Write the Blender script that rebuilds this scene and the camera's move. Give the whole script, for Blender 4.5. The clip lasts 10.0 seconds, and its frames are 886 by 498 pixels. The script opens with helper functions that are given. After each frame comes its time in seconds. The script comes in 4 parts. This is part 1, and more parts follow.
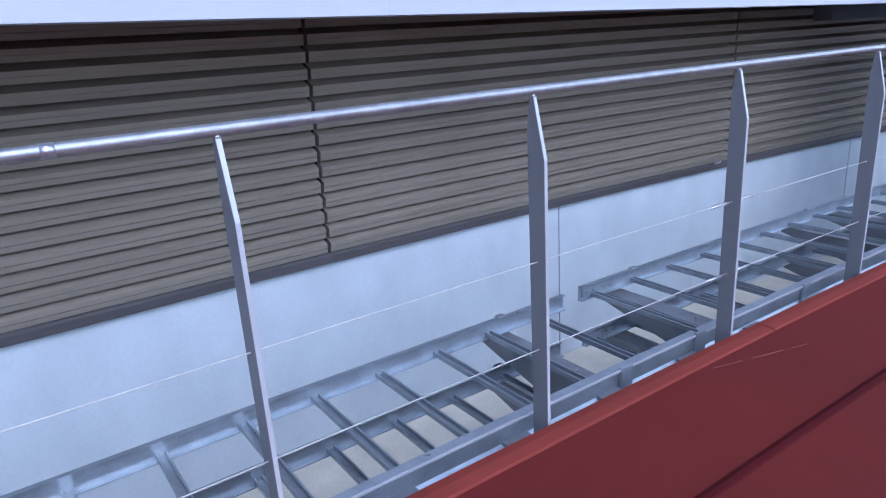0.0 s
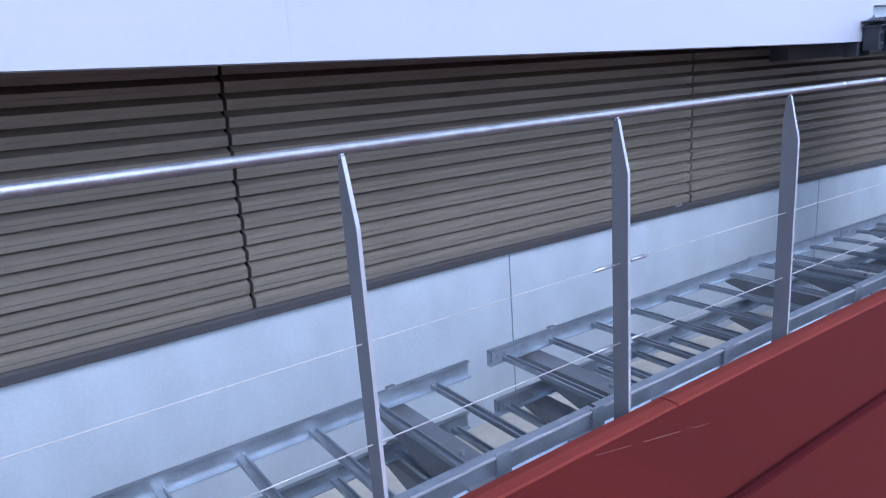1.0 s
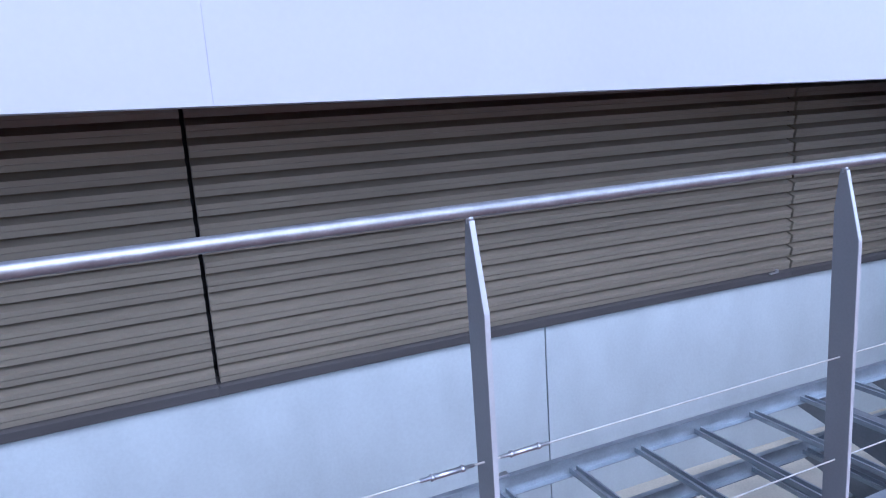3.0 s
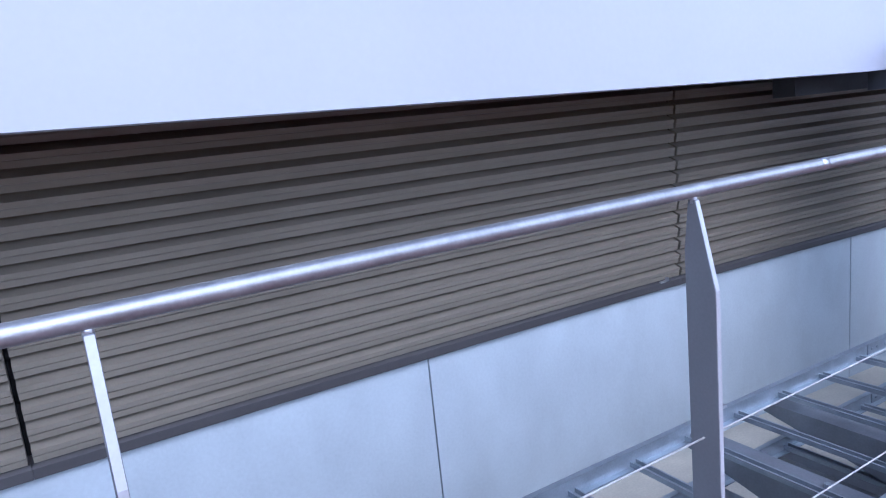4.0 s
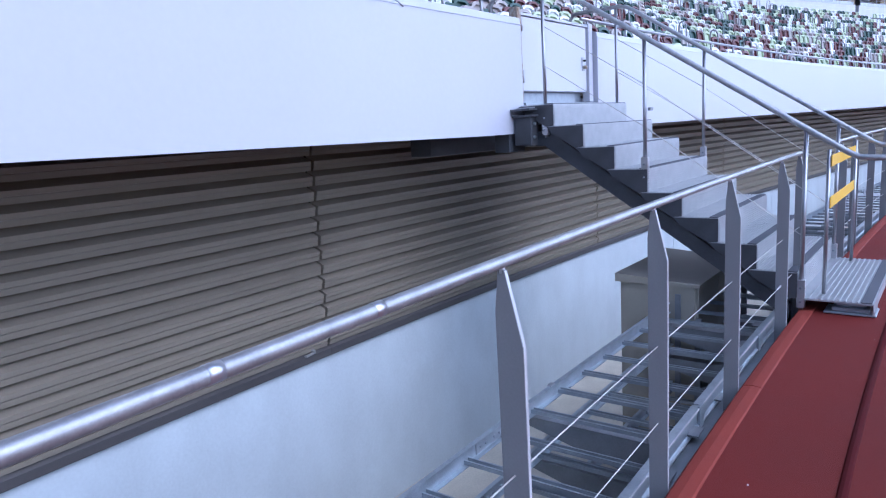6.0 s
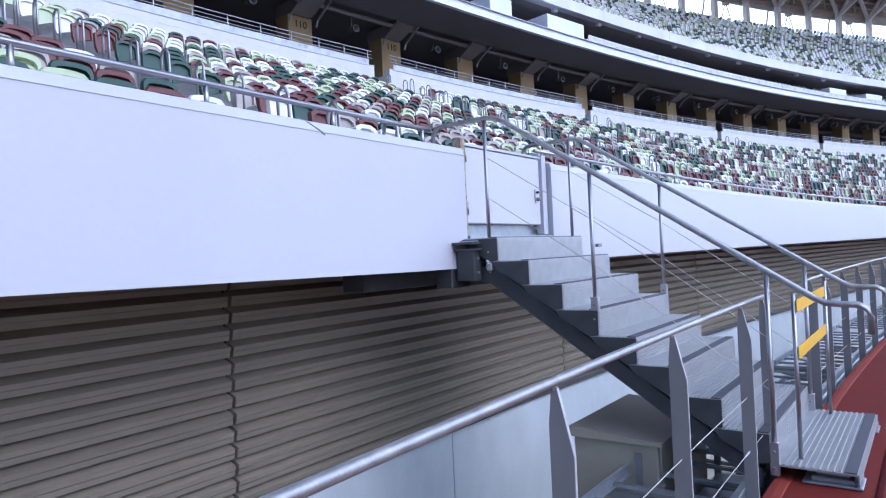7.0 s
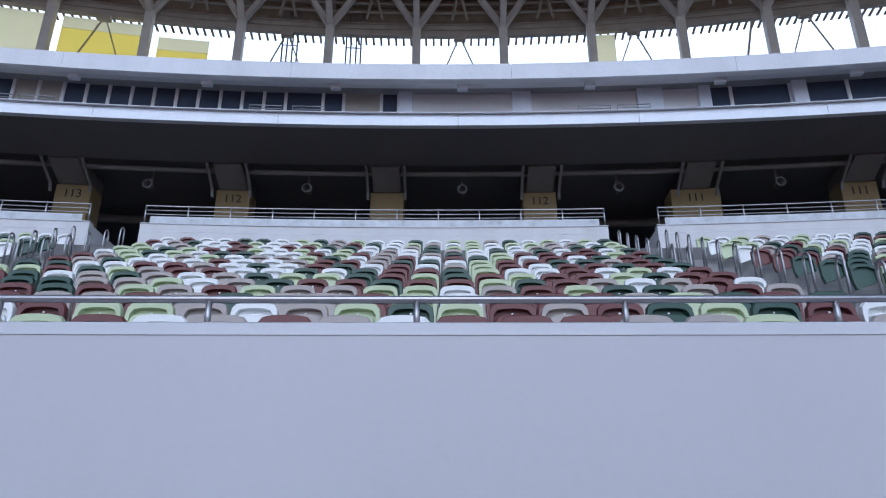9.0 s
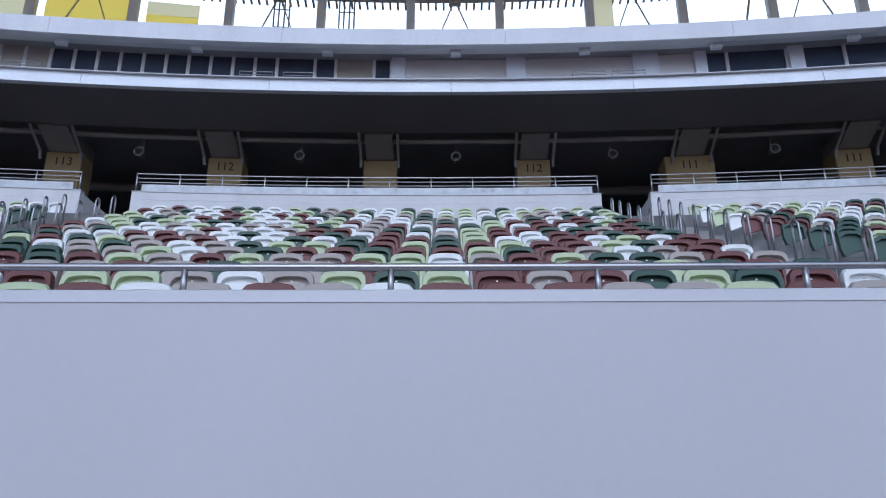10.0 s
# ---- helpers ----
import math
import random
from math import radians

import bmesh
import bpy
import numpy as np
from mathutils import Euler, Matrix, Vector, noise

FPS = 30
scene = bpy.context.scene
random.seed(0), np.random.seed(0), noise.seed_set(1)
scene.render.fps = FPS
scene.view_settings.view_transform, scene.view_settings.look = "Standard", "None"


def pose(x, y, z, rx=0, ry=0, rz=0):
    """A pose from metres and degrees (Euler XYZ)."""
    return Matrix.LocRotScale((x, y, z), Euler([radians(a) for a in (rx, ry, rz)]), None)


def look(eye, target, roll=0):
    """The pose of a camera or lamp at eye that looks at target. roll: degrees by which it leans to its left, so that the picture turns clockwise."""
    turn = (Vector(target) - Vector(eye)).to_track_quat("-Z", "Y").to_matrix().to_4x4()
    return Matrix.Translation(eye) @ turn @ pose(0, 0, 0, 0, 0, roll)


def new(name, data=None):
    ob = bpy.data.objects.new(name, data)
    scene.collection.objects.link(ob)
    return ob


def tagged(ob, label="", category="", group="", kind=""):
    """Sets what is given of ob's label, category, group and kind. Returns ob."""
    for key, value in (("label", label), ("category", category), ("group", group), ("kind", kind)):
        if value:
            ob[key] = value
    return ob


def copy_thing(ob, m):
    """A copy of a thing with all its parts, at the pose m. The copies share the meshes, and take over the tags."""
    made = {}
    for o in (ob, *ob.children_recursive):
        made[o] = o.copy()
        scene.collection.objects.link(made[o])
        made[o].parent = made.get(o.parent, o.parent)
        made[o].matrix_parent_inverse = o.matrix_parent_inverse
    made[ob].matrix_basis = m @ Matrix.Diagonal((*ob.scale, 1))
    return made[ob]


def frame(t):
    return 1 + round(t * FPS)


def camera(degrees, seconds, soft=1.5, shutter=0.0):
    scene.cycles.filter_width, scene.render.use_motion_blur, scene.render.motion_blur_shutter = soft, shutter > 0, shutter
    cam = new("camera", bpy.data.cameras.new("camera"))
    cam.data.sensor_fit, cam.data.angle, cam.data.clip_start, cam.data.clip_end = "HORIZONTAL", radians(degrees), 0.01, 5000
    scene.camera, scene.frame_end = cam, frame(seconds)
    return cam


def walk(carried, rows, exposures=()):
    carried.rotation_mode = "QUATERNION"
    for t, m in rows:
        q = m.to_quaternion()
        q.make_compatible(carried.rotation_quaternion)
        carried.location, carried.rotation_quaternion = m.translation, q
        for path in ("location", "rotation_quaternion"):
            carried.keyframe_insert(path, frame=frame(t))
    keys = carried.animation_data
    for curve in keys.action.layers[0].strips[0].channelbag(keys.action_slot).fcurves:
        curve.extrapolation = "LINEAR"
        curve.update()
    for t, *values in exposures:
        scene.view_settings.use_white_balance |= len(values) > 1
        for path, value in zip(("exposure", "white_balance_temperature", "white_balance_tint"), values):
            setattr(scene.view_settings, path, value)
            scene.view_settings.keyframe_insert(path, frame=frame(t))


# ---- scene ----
cam = camera(67.4, 10.0, soft=1.15)
PATH = [
    (0, (0.185, 0.349, 1.249), (1.2, 1.965, 0.649), -3.6),
    (0.5, (0.445, 0.322, 1.244), (1.372, 2.01, 0.702), -4.7),
    (1, (0.722, 0.318, 1.239), (1.765, 1.954, 0.752), -4.2),
    (1.5, (0.976, 0.376, 1.237), (1.847, 2.11, 0.753), -6.4),
    (2, (1.265, 0.438, 1.252), (1.837, 2.301, 0.805), -4.5),
    (2.5, (1.553, 0.555, 1.263), (2.219, 2.414, 0.951), -3.0),
    (2.7, (1.661, 0.617, 1.268), (2.35, 2.462, 0.922), -3.2),
    (3.8, (2.236, 0.924, 1.257), (3.145, 2.662, 0.867), -5.4),
    (4, (2.312, 0.971, 1.273), (3.278, 2.683, 0.903), -5.9),
    (4.2, (2.342, 0.902, 1.311), (3.447, 2.494, 0.818), -5.2),
    (4.5, (2.387, 0.892, 1.326), (3.612, 2.365, 0.75), -3.9),
    (5, (2.644, 0.955, 1.357), (3.933, 2.387, 0.821), -3.9),
    (5.5, (2.932, 1.077, 1.38), (4.384, 2.397, 0.995), -2.9),
    (5.7, (3.061, 1.098, 1.38), (4.601, 2.3, 0.952), -4.2),
    (6.8, (3.735, 1.065, 1.421), (5.417, 2.146, 1.358), -3.4),
    (7, (3.86, 1.069, 1.438), (5.513, 2.194, 1.455), -2.7),
    (7.5, (4.103, 1.098, 1.498), (5.373, 2.606, 1.837), -5.5),
    (8, (4.177, 1.088, 1.527), (4.789, 2.934, 1.996), -2.5),
    (8.5, (4.268, 1.176, 1.564), (4.581, 3.063, 2.15), -0.0),
    (9, (4.333, 1.149, 1.575), (4.314, 3.027, 2.265), 0.1),
    (9.5, (4.389, 1.136, 1.573), (4.325, 3.03, 2.212), -0.4),
    (10, (4.433, 1.134, 1.569), (4.424, 3.042, 2.167), -0.1),
]
EXPOSURES = [(0.0, 0.14, 4500, 17), (3.0, 0.19, 4520, 18), (6.0, 0.24, 4520, 18), (7.0, 0.14, 4750, 17), (8.0, -0.47, 4920, 12), (8.8, -0.6, 4900, 11), (10.0, -0.6, 4900, 11)]
walk(cam, [(t, look(eye, target, roll)) for t, eye, target, roll in PATH], EXPOSURES)

# ---------------------------------------------------------------- light
world = bpy.data.worlds.new("sky")
scene.world = world
world.use_nodes = True
wn = world.node_tree.nodes
sky = wn.new("ShaderNodeTexSky")
sky.sky_type = "NISHITA"
sky.sun_disc = False
sky.sun_elevation = radians(42)
sky.sun_rotation = radians(185)
sky.dust_density = 4.0
wn["Background"].inputs[1].default_value = 0.15
world.node_tree.links.new(sky.outputs[0], wn["Background"].inputs[0])

sun = new("sun", bpy.data.lights.new("sun", "SUN"))
sun.data.energy = 1.0
sun.data.angle = radians(70)
sun.data.color = (1.0, 0.98, 0.96)
sun.matrix_world = look((-2, -40, 36), (4, 4, 0))

# ---------------------------------------------------------------- helpers
XC, CY, R0 = 4.6, -86.0, 90.0      # the bowl bends round (XC, CY); x runs along the wall at radius R0
S1, R1 = 18.0, 160.0               # past x = S1 it bends less, at radius R1
A_S1 = (S1 - XC) / R0


def bend(x, y):
    """Plan place and turn of the point x along the wall and y outwards."""
    if x <= S1:
        a = (x - XC) / R0
        return XC + (y - CY) * math.sin(a), CY + (y - CY) * math.cos(a), a
    a = A_S1 + (x - S1) / R1
    cx, cy = XC + (R0 - R1) * math.sin(A_S1), CY + (R0 - R1) * math.cos(A_S1)
    r = R1 + y - (CY + R0)
    return cx + r * math.sin(a), cy + r * math.cos(a), a


def at(x, y=0.0, z=0.0, rx=0, ry=0, rz=0):
    """Pose at x along the curve, y outwards, z up; local y keeps counting from y = 0 where y is not given."""
    px, py, a = bend(x, y)
    return Matrix.Translation((px, py, z)) @ Matrix.Rotation(-a, 4, "Z") @ pose(0, 0, 0, rx, ry, rz)


def arc(dx, y, z):
    """A point dx along the curve from the local middle, at y, z."""
    px, py, a = bend(XC + dx, y)
    return Vector((px - XC, py, z))


def mesh_of(name, bm, material, smooth=False):
    bmesh.ops.recalc_face_normals(bm, faces=bm.faces)
    me = bpy.data.meshes.new(name)
    bm.to_mesh(me)
    bm.free()
    me.materials.append(material)
    if smooth:
        for p in me.polygons:
            p.use_smooth = True
    return me


def thing(name, m=None, label="", category="", group="", kind=""):
    ob = new(name)
    ob.empty_display_size = 0.1
    if m is not None:
        ob.matrix_world = m
    return tagged(ob, label, category, group, kind)


def part(name, bm, material, parent, label="", smooth=False, m=None):
    me = bm if isinstance(bm, bpy.types.Mesh) else mesh_of(name, bm, material, smooth)
    ob = new(name, me)
    ob.parent = parent
    if m is not None:
        ob.matrix_basis = m
    return tagged(ob, label)


def solid(name, bm, material, m=None, label="", category="", group="", kind="", smooth=False):
    ob = new(name, bm if isinstance(bm, bpy.types.Mesh) else mesh_of(name, bm, material, smooth))
    if m is not None:
        ob.matrix_world = m
    return tagged(ob, label, category, group, kind)


def add_box(bm, x0, y0, z0, x1, y1, z1, bevel=0.0, m=None):
    t = Matrix.Translation(((x0 + x1) / 2, (y0 + y1) / 2, (z0 + z1) / 2)) @ Matrix.Diagonal((abs(x1 - x0), abs(y1 - y0), abs(z1 - z0), 1))
    if m is not None:
        t = m @ t
    vs = bmesh.ops.create_cube(bm, size=1, matrix=t)["verts"]
    if bevel:
        es = list({e for v in vs for e in v.link_edges})
        bmesh.ops.bevel(bm, geom=es, offset=bevel, segments=1, affect="EDGES")
    return bm


def box(*a, **k):
    return add_box(bmesh.new(), *a, **k)


def add_tube(bm, points, r, sides=10, cap=True):
    """A round tube along points."""
    pts = [Vector(p) for p in points]
    rings = []
    up = Vector((0.123, 0.31, 0.94)).normalized()
    for i, p in enumerate(pts):
        d = (pts[min(i + 1, len(pts) - 1)] - pts[max(i - 1, 0)]).normalized()
        u = d.cross(up)
        if u.length < 0.05:
            u = d.cross(Vector((1, 0, 0)))
        u.normalize()
        w = u.cross(d)
        rings.append([bm.verts.new(p + r * (math.cos(k * math.tau / sides) * u + math.sin(k * math.tau / sides) * w)) for k in range(sides)])
    for a, b in zip(rings, rings[1:]):
        for k in range(sides):
            bm.faces.new((a[k], a[(k + 1) % sides], b[(k + 1) % sides], b[k]))
    if cap:
        bm.faces.new(rings[0][::-1])
        bm.faces.new(rings[-1])
    return bm


def tube(points, r, sides=10):
    return add_tube(bmesh.new(), points, r, sides)


def add_sweep(bm, profile, dx0, dx1, step=1.0, closed=True):
    """A profile of (y, z) swept along the curve from dx0 to dx1."""
    n = max(1, math.ceil(abs(dx1 - dx0) / step))
    rows = []
    for i in range(n + 1):
        dx = dx0 + (dx1 - dx0) * i / n
        rows.append([bm.verts.new(arc(dx, y, z)) for y, z in profile])
    m = len(profile)
    for a, b in zip(rows, rows[1:]):
        for k in range(m if closed else m - 1):
            bm.faces.new((a[k], a[(k + 1) % m], b[(k + 1) % m], b[k]))
    if closed:
        bm.faces.new(rows[0][::-1])
        bm.faces.new(rows[-1])
    return bm


def sweep(profile, dx0, dx1, step=1.0, closed=True):
    return add_sweep(bmesh.new(), profile, dx0, dx1, step, closed)


def rect(y0, z0, y1, z1):
    return [(y0, z0), (y1, z0), (y1, z1), (y0, z1)]


def extrude_outline(bm, outline, x0, x1):
    """An outline of (y, z) extruded from x0 to x1."""
    a = [bm.verts.new((x0, y, z)) for y, z in outline]
    b = [bm.verts.new((x1, y, z)) for y, z in outline]
    n = len(outline)
    bm.faces.new(a[::-1])
    bm.faces.new(b)
    for k in range(n):
        bm.faces.new((a[k], a[(k + 1) % n], b[(k + 1) % n], b[k]))
    return bm


# ---------------------------------------------------------------- materials
def material(name, colour, rough=0.6, metal=0.0, vary=0.12, scale=3.0, fine=60.0, bump=0.05, dark=None, streak=None, per_object=0.0, spec=0.5):
    """Base colour varied at two scales, with roughness variation and fine relief; streak stretches the large scale in z."""
    m = bpy.data.materials.new(name)
    m.use_nodes = True
    n, l = m.node_tree.nodes, m.node_tree.links
    b = n["Principled BSDF"]
    b.inputs["Metallic"].default_value = metal
    b.inputs["Specular IOR Level"].default_value = spec
    co = n.new("ShaderNodeTexCoord")
    mp = n.new("ShaderNodeMapping")
    mp.inputs["Scale"].default_value = streak or (1, 1, 1)
    l.new(co.outputs["Object"], mp.inputs[0])
    big = n.new("ShaderNodeTexNoise")
    big.inputs["Scale"].default_value = scale
    big.inputs["Detail"].default_value = 6
    l.new(mp.outputs[0], big.inputs["Vector"])
    small = n.new("ShaderNodeTexNoise")
    small.inputs["Scale"].default_value = fine
    small.inputs["Detail"].default_value = 4
    l.new(co.outputs["Object"], small.inputs["Vector"])
    ramp = n.new("ShaderNodeValToRGB")
    ramp.color_ramp.elements[0].position, ramp.color_ramp.elements[1].position = 0.3, 0.7
    d = dark or tuple(c * (1 - vary) for c in colour)
    ramp.color_ramp.elements[0].color = (*d, 1)
    ramp.color_ramp.elements[1].color = (*colour, 1)
    l.new(big.outputs[0], ramp.inputs[0])
    mix = n.new("ShaderNodeMix")
    mix.data_type, mix.blend_type = "RGBA", "MULTIPLY"
    mix.inputs[0].default_value = 1
    r2 = n.new("ShaderNodeMapRange")
    r2.inputs[3].default_value, r2.inputs[4].default_value = 1 - vary * 0.8, 1 + vary * 0.4
    l.new(small.outputs[0], r2.inputs[0])
    l.new(ramp.outputs[0], mix.inputs[6])
    l.new(r2.outputs[0], mix.inputs[7])
    last = mix.outputs[2]
    if per_object:
        oi = n.new("ShaderNodeObjectInfo")
        mr = n.new("ShaderNodeMapRange")
        mr.inputs[3].default_value, mr.inputs[4].default_value = 1 - per_object, 1 + per_object
        l.new(oi.outputs["Random"], mr.inputs[0])
        mm = n.new("ShaderNodeMix")
        mm.data_type, mm.blend_type = "RGBA", "MULTIPLY"
        mm.inputs[0].default_value = 1
        l.new(last, mm.inputs[6])
        l.new(mr.outputs[0], mm.inputs[7])
        last = mm.outputs[2]
    l.new(last, b.inputs["Base Color"])
    rr = n.new("ShaderNodeMapRange")
    rr.inputs[3].default_value, rr.inputs[4].default_value = max(0.02, rough - 0.1), min(1, rough + 0.1)
    l.new(big.outputs[0], rr.inputs[0])
    l.new(rr.outputs[0], b.inputs["Roughness"])
    if bump:
        bp = n.new("ShaderNodeBump")
        bp.inputs["Strength"].default_value = bump
        bp.inputs["Distance"].default_value = 0.01
        l.new(small.outputs[0], bp.inputs["Height"])
        l.new(bp.outputs[0], b.inputs["Normal"])
    return m


RED = material("red_track", (0.150, 0.018, 0.012), 0.8, vary=0.16, scale=1.2, fine=260, bump=0.35, spec=0.22)
RED_EDGE = material("red_kerb", (0.235, 0.042, 0.026), 0.75, vary=0.15, scale=2.5, fine=200, bump=0.2, spec=0.22)
RED_CORD = material("red_joint", (0.07, 0.007, 0.008), 0.85, vary=0.15, spec=0.1)
CONCRETE = material("pale_concrete", (0.53, 0.575, 0.585), 0.7, vary=0.13, scale=3.0, fine=45, bump=0.12, streak=(1.0, 1.0, 0.55), per_object=0.03)
FLOOR = material("trench_floor", (0.68, 0.62, 0.49), 0.85, vary=0.25, scale=2.2, fine=50, bump=0.3)
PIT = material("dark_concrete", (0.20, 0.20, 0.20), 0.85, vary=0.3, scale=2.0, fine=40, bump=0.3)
WHITE = material("white_panel", (0.535, 0.538, 0.572), 0.42, vary=0.05, scale=0.8, fine=30, bump=0.015, streak=(1, 1, 0.4))
COPING = material("grey_coping", (0.52, 0.53, 0.56), 0.45, vary=0.08, scale=3, fine=60)
LOUVRE = material("brown_louvre", (0.31, 0.27, 0.205), 0.46, metal=0.35, vary=0.10, scale=2.5, fine=80, bump=0.02, streak=(0.3, 1, 1), per_object=0.06)
FLASHING = material("dark_flashing", (0.085, 0.078, 0.075), 0.5, metal=0.2, vary=0.15, scale=3, fine=80, streak=(0.3, 1, 1))
# near-black in place of deep shade in cavity and concourse; also the latch knob
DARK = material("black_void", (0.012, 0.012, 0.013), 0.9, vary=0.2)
STEEL = material("brushed_steel", (0.42, 0.42, 0.43), 0.34, metal=0.9, vary=0.14, scale=5, fine=180, bump=0.03, streak=(1, 1, 0.3))
POSTM = material("dull_post_steel", (0.27, 0.272, 0.275), 0.5, metal=0.3, vary=0.14, scale=6, fine=150, bump=0.04, streak=(1, 1, 0.2), per_object=0.05)
EDGE = material("cut_steel_edge", (0.62, 0.62, 0.63), 0.30, metal=0.85, vary=0.10, scale=10, fine=200)
# lighter steel: light on the post edges, highlights on the channel lips
LIT_EDGE = material("lit_edge_steel", (0.56, 0.56, 0.56), 0.42, metal=0.25, vary=0.12, scale=10, fine=200)
RAIL = material("polished_rail", (0.50, 0.50, 0.49), 0.45, metal=0.75, vary=0.28, scale=22, fine=160, bump=0.06)
GALV = material("galvanised", (0.40, 0.43, 0.45), 0.36, metal=0.6, vary=0.22, scale=14, fine=140, bump=0.05, per_object=0.06)
BRIGHT_GALV = material("bright_galvanised", (0.44, 0.48, 0.51), 0.32, metal=0.6, vary=0.25, scale=12, fine=140, bump=0.05, per_object=0.05)
GALV_DARK = material("galvanised_arm", (0.30, 0.31, 0.32), 0.5, metal=0.5, vary=0.22, scale=10, fine=120, bump=0.05)
CABLE = material("wire_rope", (0.62, 0.60, 0.55), 0.4, metal=0.4, vary=0.2, scale=60, fine=900, bump=0.2)
TREAD = material("perforated_tread", (0.47, 0.48, 0.48), 0.42, metal=0.35, vary=0.2, scale=9, fine=160, bump=0.12)
NOSING = material("dark_nosing", (0.10, 0.105, 0.12), 0.7, vary=0.2)
BEIGE = material("beige_cabinet", (0.36, 0.33, 0.26), 0.5, vary=0.1, scale=4, fine=60)
YELLOW = material("yellow_tape", (0.75, 0.47, 0.02), 0.5, vary=0.08, scale=10)
RUST = material("rusty_steel", (0.22, 0.12, 0.05), 0.8, vary=0.4, scale=30, fine=120, dark=(0.5, 0.48, 0.4))
STEP = material("stand_concrete", (0.34, 0.34, 0.34), 0.8, vary=0.2, scale=1.5, fine=30, bump=0.15)
VOMW = material("white_wall_stand", (0.66, 0.66, 0.67), 0.6, vary=0.10, scale=2.0, fine=20, streak=(1, 1, 0.2))
GLASSY = material("dirty_screen", (0.62, 0.66, 0.70), 0.3, vary=0.30, scale=3.5, fine=30)
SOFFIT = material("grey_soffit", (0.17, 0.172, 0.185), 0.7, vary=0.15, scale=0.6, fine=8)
SOFFIT_IN = material("dark_soffit_beam", (0.27, 0.265, 0.26), 0.8, vary=0.2, scale=0.8, fine=10)
COLUMN = material("ochre_column", (0.36, 0.27, 0.13), 0.8, vary=0.2, scale=1.2, fine=14)
BALC = material("balcony_white", (0.80, 0.85, 0.92), 0.42, vary=0.12, scale=1.0, fine=12, streak=(1, 1, 0.3))
SLAB = material("slab_edge", (0.76, 0.78, 0.82), 0.6, vary=0.14, scale=0.9, fine=12, streak=(1, 1, 0.2))
BOOTH = material("booth_wall", (0.78, 0.78, 0.78), 0.6, vary=0.07, scale=1.0, fine=14)
HORN = material("horn_grey", (0.16, 0.16, 0.16), 0.6, vary=0.1, scale=3)
# dark stair steel, with the shade under the fascia put into its colour
DARKSTEEL = material("dark_stair_steel", (0.085, 0.088, 0.095), 0.55, metal=0.3, vary=0.3, scale=6, fine=90, bump=0.05)
BLIND = material("beige_blind", (0.45, 0.43, 0.38), 0.7, vary=0.06, scale=2)
FRAME = material("white_window_frame", (0.82, 0.83, 0.84), 0.4, vary=0.05)
# blue in the base colour stands in for sky reflected in the panes
GLASS = material("dark_glazing", (0.07, 0.095, 0.15), 0.05, vary=0.3, scale=0.5, bump=0.0, spec=1.0)
ROOF = material("roof_steel", (0.42, 0.37, 0.30), 0.7, vary=0.2, scale=1.0, fine=8)
RIMCOL = material("rim_column_paint", (0.62, 0.58, 0.52), 0.7, vary=0.12, scale=1.0, fine=8)
ROOFWOOD = material("roof_slats", (0.36, 0.28, 0.20), 0.8, vary=0.3, scale=1.5, fine=10)
BANNER = material("yellow_banner", (0.90, 0.78, 0.26), 0.6, vary=0.06, scale=0.6)
CREAM = material("cream_screen", (0.88, 0.82, 0.60), 0.7, vary=0.08, scale=0.6)
INK = material("dark_numeral", (0.015, 0.015, 0.015), 0.6, vary=0.1)
SCUFF = material("pale_scuff", (0.34, 0.17, 0.15), 0.8, vary=0.2)
WHITE_TAG = material("white_paper", (0.75, 0.75, 0.74), 0.7, vary=0.06)
for sheet, tint in ((BANNER, (1.0, 0.88, 0.35, 1)), (CREAM, (0.95, 0.90, 0.68, 1))):
    # thin sheet that lets daylight through
    n, l = sheet.node_tree.nodes, sheet.node_tree.links
    tr = n.new("ShaderNodeBsdfTranslucent")
    tr.inputs["Color"].default_value = tint
    mx = n.new("ShaderNodeMixShader")
    mx.inputs[0].default_value = 0.8
    l.new(n["Principled BSDF"].outputs[0], mx.inputs[1])
    l.new(tr.outputs[0], mx.inputs[2])
    l.new(mx.outputs[0], n["Material Output"].inputs["Surface"])
SKYCARD = bpy.data.materials.new("bright_sky")
SKYCARD.use_nodes = True
SKYCARD.node_tree.nodes["Principled BSDF"].inputs["Base Color"].default_value = (0, 0, 0, 1)
SKYCARD.node_tree.nodes["Principled BSDF"].inputs["Emission Color"].default_value = (1.0, 0.99, 0.97, 1)
SKYCARD.node_tree.nodes["Principled BSDF"].inputs["Emission Strength"].default_value = 2.4
SEATS = [
    ("white", material("seat_white", (0.82, 0.84, 0.83), 0.42, vary=0.08, scale=5, fine=120, bump=0.02)),
    ("pale green", material("seat_pale_green", (0.52, 0.60, 0.38), 0.42, vary=0.08, scale=5, fine=120, bump=0.02)),
    ("dark green", material("seat_dark_green", (0.030, 0.075, 0.055), 0.42, vary=0.10, scale=5, fine=120, bump=0.02)),
    ("reddish brown", material("seat_brown", (0.135, 0.042, 0.040), 0.45, vary=0.10, scale=5, fine=120, bump=0.02)),
    ("beige grey", material("seat_beige", (0.40, 0.36, 0.33), 0.45, vary=0.08, scale=5, fine=120, bump=0.02)),
]

GZ = 0.12                            # height of the track
LEFT, RIGHT = -46.0, 104.0          # stretch of the curve that is built

